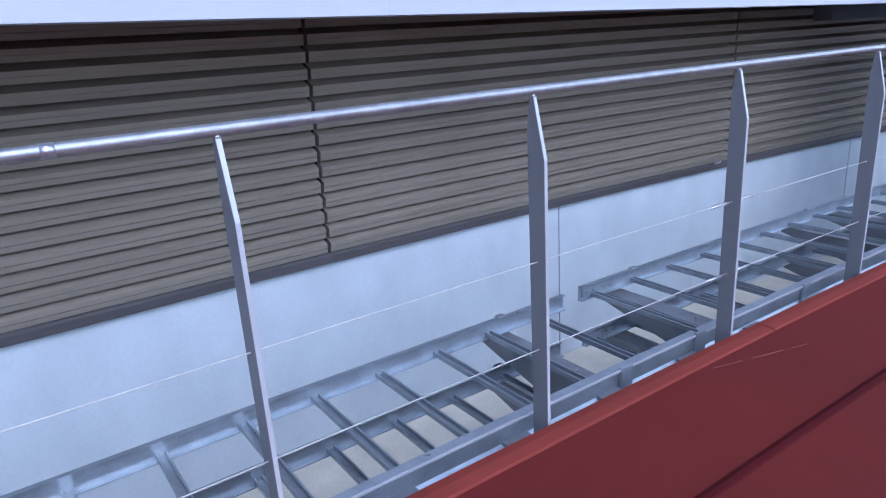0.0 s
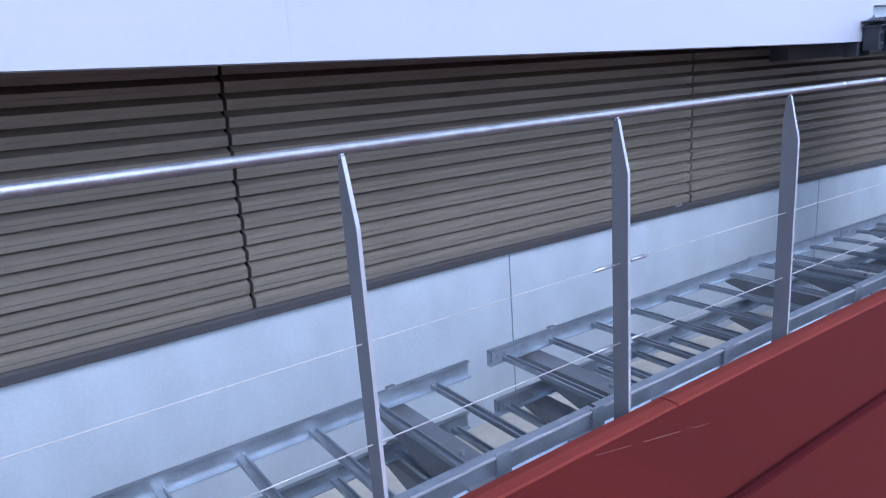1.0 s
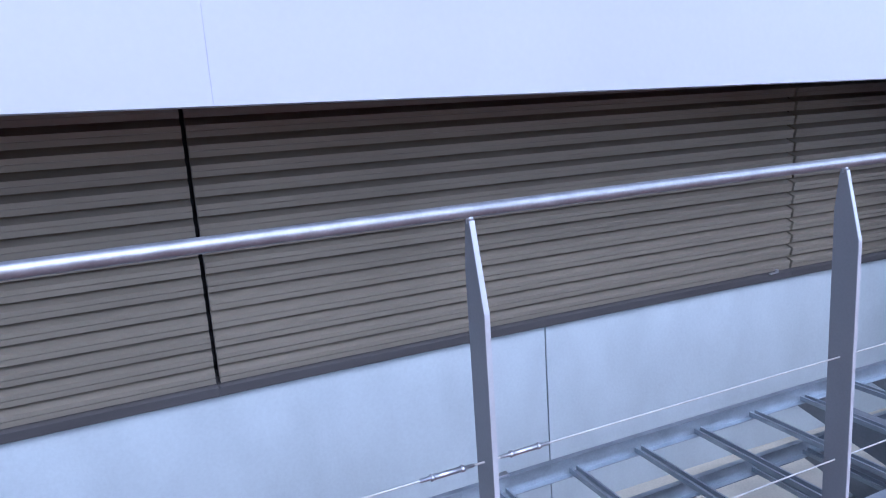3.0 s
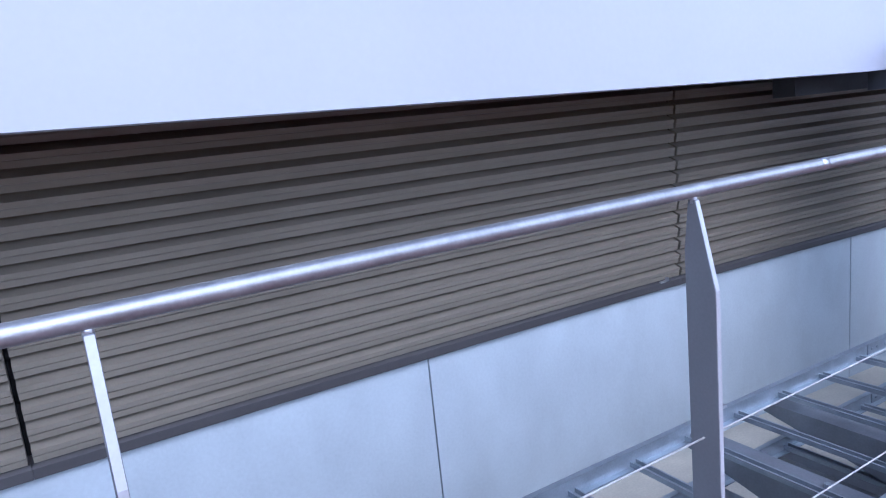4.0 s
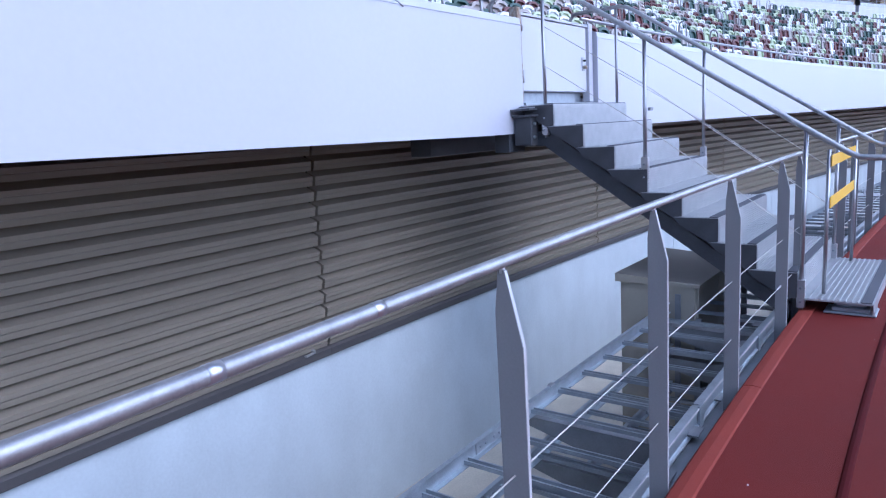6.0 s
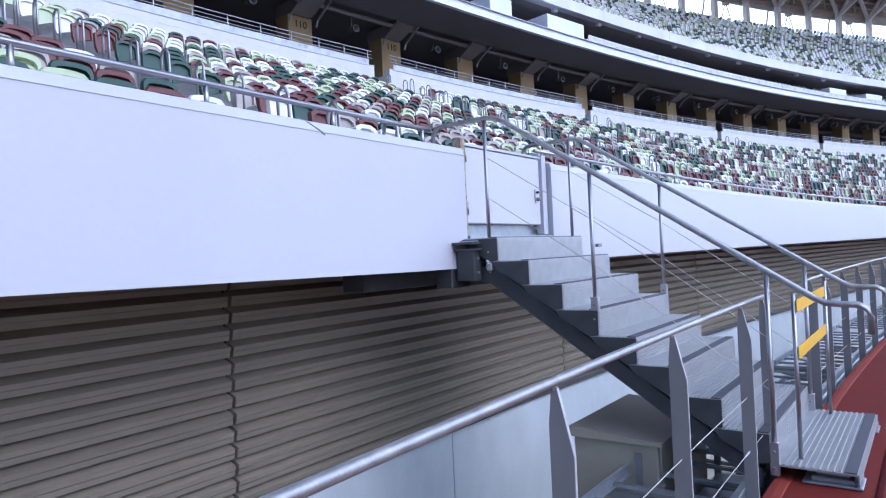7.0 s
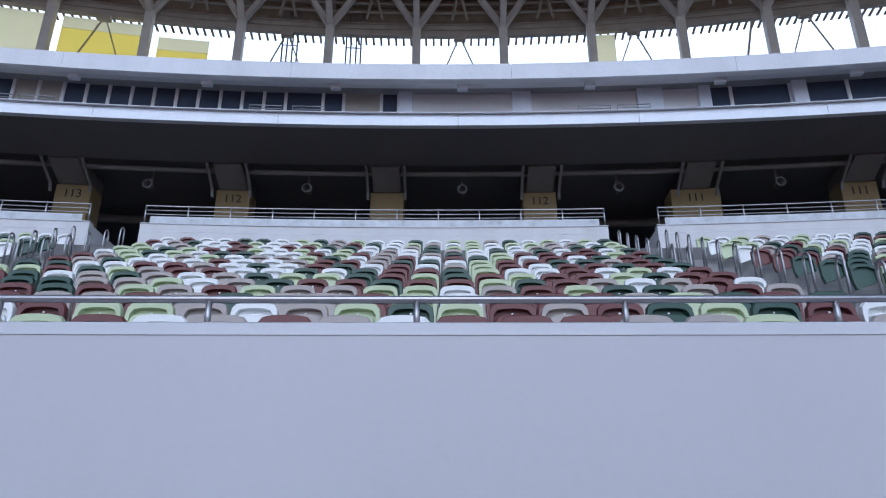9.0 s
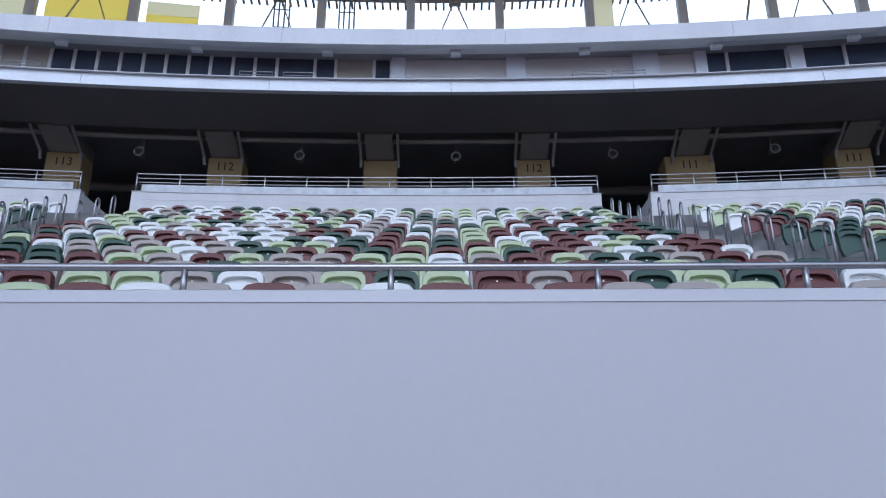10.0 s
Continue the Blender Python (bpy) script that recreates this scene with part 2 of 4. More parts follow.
# ---------------------------------------------------------------- ground and trench
A0, A1 = LEFT - XC, RIGHT - XC
bm = bmesh.new()
rim = []
for k in range(301):
    p = arc(A0 + (A1 - A0) * k / 300, 1.68, GZ)
    rim.append(bm.verts.new((p.x + XC, p.y, GZ)))
first, last_p = rim[0].co.copy(), rim[-1].co.copy()
a0, a1 = math.atan2(last_p.x - XC, last_p.y - CY), math.atan2(first.x - XC, first.y - CY) + math.tau
for k in range(1, 60):
    a = a0 + (a1 - a0) * k / 60
    rim.append(bm.verts.new((XC + 95 * math.sin(a), CY + 95 * math.cos(a), GZ)))
mid = bm.verts.new((XC, CY, GZ))
for k in range(len(rim)):
    bm.faces.new((mid, rim[k], rim[(k + 1) % len(rim)]))
solid("ground", bm, RED, None, "dark red rubber running-track surface", "running track", kind="structure")
bm = bmesh.new()
bmesh.ops.create_circle(bm, cap_ends=True, radius=3000, segments=64)
solid("far_ground", bm, PIT, Matrix.Translation((0, 0, -2.3)), "dark plain ground outside the stadium", "ground", kind="structure")

kerb = thing("kerb", at(XC), "lighter red coated kerb along the trench", "kerb", kind="structure")
for k in range(12):
    x0 = -14 + k * 4.1
    part("kerb_strip", sweep([(1.655, -0.10), (1.655, GZ + 0.002), (1.662, GZ + 0.006), (1.70, GZ + 0.009), (1.734, GZ + 0.004), (1.748, GZ - 0.012), (1.748, -0.10)], x0 - XC, x0 + 4.092 - XC, 0.5), RED_EDGE, kerb)
part("kerb_strip", sweep([(1.655, -0.10), (1.655, GZ + 0.004), (1.734, GZ + 0.004), (1.748, -0.10)], 35.3 - XC, A1, 1), RED_EDGE, kerb)
part("kerb_strip", sweep([(1.655, -0.10), (1.655, GZ + 0.004), (1.734, GZ + 0.004), (1.748, -0.10)], A0, -14.1 - XC, 1), RED_EDGE, kerb)
solid("track_joint", sweep([(1.235, GZ + 0.001), (1.24, GZ + 0.006), (1.252, GZ + 0.009), (1.264, GZ + 0.006), (1.269, GZ + 0.001)], -30, 60, 0.7), RED_CORD, at(XC), "dark red raised joint cord in the track", "joint", kind="structure")
solid("trench_floor", sweep(rect(0.9, -2.0, 5.2, -1.8), A0, A1, 1), FLOOR, at(XC), "dusty beige concrete trench floor", "floor", kind="structure")
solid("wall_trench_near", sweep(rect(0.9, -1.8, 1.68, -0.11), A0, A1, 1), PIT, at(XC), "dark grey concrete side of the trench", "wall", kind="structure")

wall = thing("wall_concrete", at(XC), "pale grey concrete base wall with vertical joints", "wall", kind="structure")
JOINT0, JOINT = 4.27, 4.87
for k in range(-4, 12):
    x0 = JOINT0 + JOINT * k
    part("concrete_panel", sweep([(4.80, -1.8), (5.05, -1.8), (5.05, -0.25), (4.80, -0.25)], x0 + 0.006 - XC, x0 + JOINT - 0.006 - XC, 0.5), CONCRETE, wall)
part("joint_filler", sweep(rect(4.83, -1.8, 5.0, -0.26), A0, A1, 1), PIT, wall)
part("wall_far_stretch", sweep(rect(4.80, -1.8, 5.05, -0.25), JOINT0 + JOINT * 12 - XC, A1, 1), CONCRETE, wall)

# ---------------------------------------------------------------- louvres
S0, SEAM, PITCH = 1.98, 4.71, 0.112
slat_profile = [(4.774, 0.0), (4.766, 0.034), (4.776, 0.035), (4.776, 0.0385), (4.764, 0.0395), (4.759, 0.068), (4.830, 0.100), (4.845, 0.111), (4.845, 0.0)]
half = SEAM / 2 - 0.013
slat_mesh = mesh_of("slat", sweep(slat_profile, -half, half, 0.3), LOUVRE)
for k in range(-3, 12):
    xm = S0 + SEAM * (k + 0.5)
    pan = thing("louvre_panel", at(xm), "brown-grey metal louvre panel under the white fascia", "louvre", "louvre panels", kind="structure")
    for i in range(20):
        part("slat", slat_mesh, LOUVRE, pan, m=Matrix.Translation((0, 0, -0.186 + PITCH * i)))
    part("sill", sweep([(4.752, -0.262), (4.748, -0.257), (4.748, -0.206), (4.758, -0.197), (4.772, -0.190), (4.90, -0.186), (4.90, -0.244), (4.796, -0.244), (4.796, -0.262)], -SEAM / 2 + 0.001, SEAM / 2 - 0.001, 0.61), FLASHING, pan, "dark folded sill flashing")
# black sheet stands in for the shade between the blades
solid("louvre_backing", sweep(rect(4.90, -0.244, 5.0, 2.2), A0, A1, 1), DARK, at(XC), "black sheet standing in for the shaded cavity behind the louvres", "backing", kind="structure")
bm = bmesh.new()
add_box(bm, -0.05, -0.012, 0, 0.05, 0.012, 0.012, 0.002)
add_box(bm, 0.03, -0.012, 0, 0.055, 0.012, 0.03, 0.002)
solid("clip", bm, EDGE, at(6.47, 4.742, -0.197, rz=8), "small bright metal clip on the louvre sill", "clip")

# ---------------------------------------------------------------- white fascia of the stand
FB, FT = 1.375, 2.225
fascia_profile = [(3.76, FB), (3.76, FT - 0.05), (3.775, FT - 0.012), (3.80, FT), (4.10, FT), (4.10, FT - 0.1), (3.92, FT - 0.1), (3.92, FB)]


def fascia_panel(a, b):
    """A length of the fascia; its lower edge falls slightly along the wall."""
    bm = sweep(fascia_profile, a + 0.0004 - XC, b - 0.0004 - XC, 0.6)
    for v in bm.verts:
        if v.co.z < FB + 0.01:
            v.co.z = FB + 0.02 - 0.0115 * min(max(v.co.x + XC - 2.0, -2.0), 5.5)
    return bm


fascia = thing("wall_fascia", at(XC), "smooth white painted parapet fascia of the stand", "parapet", kind="structure")
GATE0, GATE1 = 8.06, 9.44
edges = [-46.2] + [2.05 - 6.03 * k for k in range(7, 0, -1)] + [2.05, GATE0]
for a, b in zip(edges, edges[1:]):
    part("fascia_panel", fascia_panel(a, b), WHITE, fascia)
    part("coping_strip", sweep([(3.756, FT - 0.058), (3.771, FT - 0.006), (3.80, FT + 0.004), (3.88, FT + 0.004), (3.88, FT + 0.001), (3.80, FT + 0.001), (3.765, FT - 0.058)], a + 0.003 - XC, b - 0.003 - XC, 0.6), COPING, fascia, "slightly greyer coping strip")
edges = [GATE1 + 6.03 * k for k in range(16)]
for a, b in zip(edges, edges[1:]):
    part("fascia_panel", fascia_panel(a, b), WHITE, fascia)
    part("coping_strip", sweep([(3.756, FT - 0.058), (3.771, FT - 0.006), (3.80, FT + 0.004), (3.88, FT + 0.004), (3.88, FT + 0.001), (3.80, FT + 0.001), (3.765, FT - 0.058)], a + 0.003 - XC, b - 0.003 - XC, 0.6), COPING, fascia, "slightly greyer coping strip")
solid("stand_underside", sweep(rect(3.925, 1.52, 6.2, 1.62), A0, A1, 1), CONCRETE, at(XC), "pale concrete underside of the stand deck", "soffit", kind="structure")

# ---------------------------------------------------------------- railing beside the track
RZ = 1.094                      # underside of the handrail
POST_X = [-2.60, -1.58, -0.60, 0.42, 1.285, 2.256, 3.270, 4.42, 5.41, 6.45, 7.627, 8.17]
POST_FAR = [9.95, 10.65] + [11.7 + 1.04 * k for k in range(34)]


def railing(xs, x0, x1):
    rail = thing("railing", at(xs[0]), "brushed steel railing with flat posts and wire ropes", "railing", "trackside railings")
    inv = at(xs[0]).inverted()
    bm = bmesh.new()
    # flat bar with a pointed top, slimmer towards the track
    extrude_outline(bm, [(1.749, -0.25), (1.749, 0.926), (1.787, 1.092), (1.803, 1.092), (1.813, 1.0), (1.813, -0.25)], -0.006, 0.006)
    bmesh.ops.bevel(bm, geom=list(bm.edges), offset=0.0012, segments=1, affect="EDGES")
    post_mesh = mesh_of("post", bm, POSTM)
    # front edge of the bar, coloured lighter as if it caught the light
    bm = bmesh.new()
    extrude_outline(bm, [(1.7478, -0.24), (1.7478, 0.926), (1.7865, 1.090), (1.7878, 1.0895), (1.749, 0.925), (1.749, -0.24)], -0.0052, 0.0052)
    edge_mesh = mesh_of("cut_edge", bm, LIT_EDGE)
    bm = bmesh.new()
    add_tube(bm, [(0, 1.795, 1.084), (0, 1.795, 1.102)], 0.007, 8)
    stub_mesh = mesh_of("saddle", bm, EDGE, True)
    for k, x in enumerate(xs):
        p = part("post", post_mesh, POSTM, rail, m=inv @ at(x))
        part("cut_edge", edge_mesh, LIT_EDGE, p, "front edge coloured lighter for the light on it")
        part("saddle", stub_mesh, EDGE, p)
    bm = bmesh.new()
    n = max(2, int((x1 - x0) / 0.5))
    add_tube(bm, [arc(x0 - XC + (x1 - x0) * i / n, 1.795, RZ + 0.0135) for i in range(n + 1)], 0.0130, 16)
    part("handrail", bm, RAIL, rail, "polished tubular handrail", True, m=inv @ at(XC))
    for z in (0.63, 0.355):
        bm = bmesh.new()
        add_tube(bm, [arc(xs[0] - XC + (xs[-1] - xs[0]) * i / n, 1.782, z) for i in range(n + 1)], 0.0021, 6)
        part("wire_rope", bm, CABLE, rail, m=inv @ at(XC))
    return rail, inv


near_rail, near_inv = railing(POST_X, -3.4, 8.20)
far_rail, far_inv = railing(POST_FAR, 9.6, 46.5)


def turnbuckle(parent, inv, x, z):
    bm = bmesh.new()
    add_tube(bm, [(-0.03, 1.782, z), (0.03, 1.782, z)], 0.0055, 8)
    add_tube(bm, [(-0.055, 1.782, z), (0.055, 1.782, z)], 0.0036, 8)
    add_tube(bm, [(-0.034, 1.782, z), (-0.028, 1.782, z)], 0.007, 6)
    add_tube(bm, [(0.028, 1.782, z), (0.034, 1.782, z)], 0.007, 6)
    part("turnbuckle", bm, EDGE, parent, "steel rope tensioner", True, m=inv @ at(x))


for dx in (-0.085, 0.085):
    turnbuckle(near_rail, near_inv, 2.256 + dx, 0.355)
    turnbuckle(near_rail, near_inv, 2.256 + dx, 0.63)
    turnbuckle(near_rail, near_inv, 7.627 + dx * 0.8, 0.355)
# joint sleeves and worn patches of the handrail
for x in (0.12, 3.69, 4.01):
    part("sleeve", tube([(-0.012, 1.795, RZ + 0.0135), (0.012, 1.795, RZ + 0.0135)], 0.0137, 16), EDGE, near_rail, "bright worn weld ring", True, m=near_inv @ at(x))

# ---------------------------------------------------------------- cable ladders in the trench


def ladder(x0, x1, y0, y1, z, rung0, pitch, h=0.075, lab="galvanised steel cable ladder hung in the trench", cat="cable ladder"):
    t = thing("cable_ladder", at((x0 + x1) / 2), lab, cat, "cable ladders")
    inv = at((x0 + x1) / 2).inverted()
    d0, d1 = x0 - (x0 + x1) / 2, x1 - (x0 + x1) / 2
    for y, s in ((y0, 1), (y1, -1)):
        prof = [(y, z - h), (y + 0.028 * s, z - h), (y + 0.028 * s, z - h + 0.004), (y + 0.005 * s, z - h + 0.004), (y + 0.005 * s, z - 0.004), (y + 0.022 * s, z - 0.004), (y + 0.022 * s, z), (y, z)]
        part("side_rail", sweep(prof, d0, d1, 0.5), BRIGHT_GALV, t)
    bm = bmesh.new()
    w = 0.015
    for sx in (-1, 1):
        add_box(bm, sx * w - 0.0035, y0 + 0.006, z - h + 0.006, sx * w + 0.0035, y1 - 0.006, z - h + 0.026)
    add_box(bm, -w, y0 + 0.006, z - h + 0.006, w, y1 - 0.006, z - h + 0.010)
    rung = mesh_of("rung", bm, GALV)
    k = math.ceil((x0 + 0.06 - rung0) / pitch)
    while rung0 + k * pitch < x1 - 0.06:
        part("rung", rung, GALV, t, m=inv @ at(rung0 + k * pitch))
        k += 1
    # splice plates with bolts near the ends
    bm = bmesh.new()
    add_box(bm, -0.11, y1 - 0.0125, z - h + 0.012, 0.11, y1 - 0.006, z - 0.012, 0.001)
    for q in (-0.08, -0.035, 0.035, 0.08):
        add_tube(bm, [(q, y1 - 0.018, z - h / 2), (q, y1 - 0.008, z - h / 2)], 0.007, 6)
    plate = mesh_of("splice_plate", bm, GALV)
    clip = mesh_of("hold_down_clip", box(-0.022, y1 - 0.020, z + 0.0005, 0.022, y1 + 0.004, z + 0.009, 0.001), EDGE)
    for x in (x0 + 0.13, (x0 + x1) / 2):
        part("splice_plate", plate, GALV, t, m=inv @ at(x))
    for x in (x0 + 0.4, x0 + 2.1, x0 + 3.9, x1 - 0.4):
        part("hold_down_clip", clip, EDGE, t, m=inv @ at(x))
    return t


ladder(-5.8, 2.20, 1.893, 2.60, 0.05, 0.31, 0.284)
ladder(2.33, 8.9, 1.893, 2.62, 0.05, 2.43, 0.300)
ladder(9.15, 16.0, 1.893, 2.62, 0.05, 9.3, 0.302)
ladder(16.1, 28.0, 1.893, 2.62, 0.05, 16.3, 0.302)
ladder(-5.8, 2.18, 1.92, 2.60, -0.19, 0.02, 0.298)
ladder(2.34, 8.9, 1.92, 2.60, -0.19, 2.42, 0.302)
ladder(9.15, 16.0, 1.92, 2.60, -0.19, 9.3, 0.302)
ladder(2.35, 8.9, 1.92, 2.60, -0.55, 2.45, 0.302)
ladder(-5.8, 1.9, 1.92, 2.60, -0.55, 0.1, 0.298)

# heavy edge channel just behind the kerb, with lap joints
ch = thing("edge_channel", at(3.0), "bright galvanised channel running along the kerb", "channel")
inv = at(3.0).inverted()
LIFT = 0.05
prof = [(1.850, -0.040), (1.886, -0.040), (1.886, -0.035), (1.862, -0.035), (1.859, -0.030), (1.868, -0.022), (1.868, 0.034), (1.862, 0.042), (1.864, 0.048), (1.888, 0.048), (1.888, 0.053), (1.855, 0.053), (1.853, 0.040), (1.861, 0.032), (1.861, -0.020), (1.850, -0.030)]
for x0, x1 in ((-5.8, 0.2), (0.21, 2.20), (2.22, 4.1), (4.12, 6.2), (6.22, 9.0), (9.6, 14.0), (14.02, 22)):
    part("channel_length", sweep([(y, z + LIFT) for y, z in prof], x0 - 3.0, x1 - 3.0, 0.5), BRIGHT_GALV, ch)
    # strips coloured lighter as highlight lines along the channel
    for z in (LIFT + 0.044, LIFT - 0.036):
        part("highlight_lip", sweep([(1.8495, z), (1.8535, z), (1.8535, z + 0.008), (1.8495, z + 0.008)], x0 - 2.999, x1 - 3.001, 0.5), LIT_EDGE, ch, "lip coloured lighter for its highlight")
for x in (0.2, 1.77, 2.21, 3.0, 4.11, 5.2, 6.21, 7.4):
    part("lap_strap", sweep([(1.846, LIFT - 0.046), (1.858, LIFT - 0.046), (1.858, LIFT + 0.058), (1.846, LIFT + 0.058)], x - 3.03, x - 2.97, 0.06), BRIGHT_GALV, ch)
ribs = thing("support_angle", at(3.0), "dark steel angle bolted under the edge channel", "angle", "trench steel")
part("angle", sweep([(1.752, -0.012), (1.87, -0.012), (1.87, -0.004), (1.760, -0.004), (1.760, 0.050), (1.752, 0.050)], -9, 20, 0.5), GALV_DARK, ribs)
lug_mesh = mesh_of("lug", box(-0.05, 1.765, 0.028, 0.05, 1.85, 0.036), GALV_DARK)
for k in range(-14, 32):
    part("lug", lug_mesh, GALV_DARK, ribs, m=Matrix.Translation((k * 0.43, 0, 0)))


def cantilever(x, z, reach=0.86):
    t = thing("cantilever_arm", at(x), "grey tapered steel cantilever arm under the ladders", "bracket", "cantilever arms")
    bm = bmesh.new()
    extrude_outline(bm, [(1.84, z - 0.24), (1.84, z), (1.84 + reach, z), (1.84 + reach, z - 0.03)], -0.052, -0.047)
    part("web", bm, GALV_DARK, t)
    bm = bmesh.new()
    extrude_outline(bm, [(1.84, z - 0.24), (1.84, z), (1.84 + reach, z), (1.84 + reach, z - 0.03)], 0.047, 0.052)
    part("web", bm, GALV_DARK, t)
    part("flange", box(-0.053, 1.83, z, 0.053, 1.84 + reach, z + 0.006), GALV_DARK, t)
    part("base_plate", box(-0.08, 1.685, z - 0.28, 0.08, 1.845, z + 0.02, 0.003), GALV_DARK, t)
    bm = bmesh.new()
    add_tube(bm, [(0, 1.84 + reach * 0.35, z - 0.02), (0, 1.84 + reach * 0.35, z + 0.022)], 0.012, 6)
    part("bolt", bm, GALV, t)
    return t


for x in (-2.5, -0.6, 1.82, 2.62, 4.35, 4.85, 6.1, 7.9, 10.4, 12.6):
    cantilever(x, -0.062)
    cantilever(x + 0.02, -0.302)
for x in (1.86, 2.66, 4.4, 6.15):
    cantilever(x, -0.662)
for x in (-2.5, -0.6, 1.42, 2.62, 4.35, 6.1, 7.9):
    solid("wall_channel", box(-0.035, 1.682, -1.8, 0.035, 1.66, -0.2, 0.003), GALV_DARK, at(x + 0.15), "dark upright steel channel on the trench side", "channel", "trench uprights")

# dark conduits lying low in the trench
for k, (y, z, r) in enumerate(((2.0, -1.74, 0.05), (2.16, -1.75, 0.045), (2.34, -1.76, 0.035))):
    bm = bmesh.new()
    add_tube(bm, [arc(-8 + i * 0.8 - 0, y + 0.02 * math.sin(i * 0.9 + k), z) for i in range(36)], r, 8)
    solid("conduit", bm, GALV_DARK, at(XC), "dark cable conduit on the trench floor", "conduit", "trench conduits", smooth=True)
gully = thing("gully_cover", at(1.7), "dark metal framed drain cover in the trench floor", "drain cover")
part("frame", box(-1.2, 3.0, -1.8, 1.4, 3.5, -1.785), GALV_DARK, gully)
part("grate", box(-1.1, 3.06, -1.785, 1.3, 3.44, -1.775), GALV, gully)

# ---------------------------------------------------------------- beige cabinet under the stairs
cab = thing("cabinet", at(8.08), "beige steel cabinet with a sloped lid, in the trench", "cabinet")
bm = bmesh.new()
add_box(bm, 0.0, 2.42, -1.8, 1.05, 2.98, 0.18, 0.006)
part("body", bm, BEIGE, cab)
bm = bmesh.new()
vs = [(-0.03, 2.38, 0.182), (1.08, 2.38, 0.182), (1.08, 3.01, 0.182), (-0.03, 3.01, 0.182), (-0.03, 2.38, 0.205), (1.08, 2.38, 0.205), (1.08, 3.01, 0.245), (-0.03, 3.01, 0.245)]
v = [bm.verts.new(p) for p in vs]
for f in ((3, 2, 1, 0), (4, 5, 6, 7), (0, 1, 5, 4), (1, 2, 6, 5), (2, 3, 7, 6), (3, 0, 4, 7)):
    bm.faces.new([v[i] for i in f])
part("lid", bm, BEIGE, cab, "dusty overhanging lid")
part("door", box(0.04, 2.406, -1.7, 0.52, 2.419, 0.16, 0.002), BEIGE, cab)
part("door", box(0.53, 2.406, -1.7, 1.01, 2.419, 0.16, 0.002), BEIGE, cab)
part("side_rib", box(-0.012, 2.52, -1.7, -0.001, 2.56, 0.12), GALV_DARK, cab)
rack = thing("cable_rack", at(8.6), "dark open steel rack with stacked shelves beside the cabinet", "rack")
for y in (1.95, 2.36):
    for x in (-0.62, 0.6):
        part("upright", box(x - 0.02, y - 0.02, -1.8, x + 0.02, y + 0.02, -0.02), GALV_DARK, rack)
for k in range(6):
    part("shelf", box(-0.6, 1.95, -0.32 - 0.23 * k, 0.58, 2.36, -0.29 - 0.23 * k, 0.003), GALV, rack)

# ---------------------------------------------------------------- steel stairs up to the gate
RISE, RUN = 0.1675, 0.242
SX0, SX1 = 7.87, 9.27
stairs = thing("steel_stairs", at(7.96), "galvanised steel stairs with perforated treads up to a gate", "stairs")
inv = at(7.96).inverted()
W0, W1 = 0.0, 1.40


def tread_mesh():
    bm = bmesh.new()
    add_box(bm, W0, 0, -0.004, W1, 0.30, 0.0)
    add_box(bm, W0, -0.003, -0.162, W1, 0.0, 0.0)
    add_box(bm, W0, 0.0, -0.162, W1, 0.018, -0.159)
    for k in range(10):
        add_box(bm, W0 + 0.004, 0.075 + k * 0.022, 0.0, W1 - 0.004, 0.085 + k * 0.022, 0.006)
    for k in range(9):
        add_box(bm, W0 + 0.004, -0.009, -0.154 + k * 0.0165, W1 - 0.004, -0.003, -0.146 + k * 0.0165)
    return mesh_of("tread", bm, TREAD)


tm = tread_mesh()
nose = mesh_of("nosing", box(W0 + 0.002, 0.004, 0.0, W1 - 0.002, 0.058, 0.0065), NOSING)
side = mesh_of("end_plate", extrude_outline(bmesh.new(), [(0.0, -0.16), (0.0, -0.004), (0.30, -0.004), (0.25, -0.06), (0.06, -0.17)], 0.0, 0.004), DARKSTEEL)
for k in range(8):
    y, z = 3.445 - RUN * k, 1.540 - RISE * k
    t = part("tread", tm, TREAD, stairs, m=Matrix.Translation((0, y, z)))
    part("nosing", nose, NOSING, t, "dark anti-slip nosing")
    part("end_plate", side, DARKSTEEL, t, m=Matrix.Translation((-0.005, 0, 0)))
    part("end_plate", side, DARKSTEEL, t, m=Matrix.Translation((W1 + 0.001, 0, 0)))
# bottom step over the kerb, on sliding feet
bm = bmesh.new()
extrude_outline(bm, [(1.75, 0.195), (1.75, 0.205), (1.334, 0.205), (1.334, 0.145), (1.34, 0.145), (1.34, 0.195)], W0, W1)
bs = part("bottom_step", bm, TREAD, stairs)
ridge = mesh_of("ridge", box(W0 + 0.004, 0.0, 0.205, W1 - 0.004, 0.013, 0.211), TREAD)
for k in range(9):
    part("ridge", ridge, TREAD, bs, m=Matrix.Translation((0, 1.415 + k * 0.033, 0)))
part("nosing", box(W0 + 0.002, 1.345, 0.2052, W1 - 0.002, 1.402, 0.212), NOSING, bs, "dark anti-slip nosing")
for x in (0.10, 1.30):
    bm = bmesh.new()
    add_box(bm, x - 0.10, 1.32, GZ + 0.004, x + 0.10, 1.60, GZ + 0.016, 0.003)
    add_box(bm, x - 0.07, 1.36, GZ + 0.016, x + 0.07, 1.56, GZ + 0.04, 0.004)
    add_box(bm, x - 0.03, 1.38, GZ + 0.04, x + 0.03, 1.54, 0.196, 0.004)
    f = part("foot", bm, GALV, stairs)
    for sx in (-0.085, 0.085):
        part("bolt", tube([(x + sx, 1.34, GZ + 0.016), (x + sx, 1.34, GZ + 0.04)], 0.011, 6), EDGE, f)
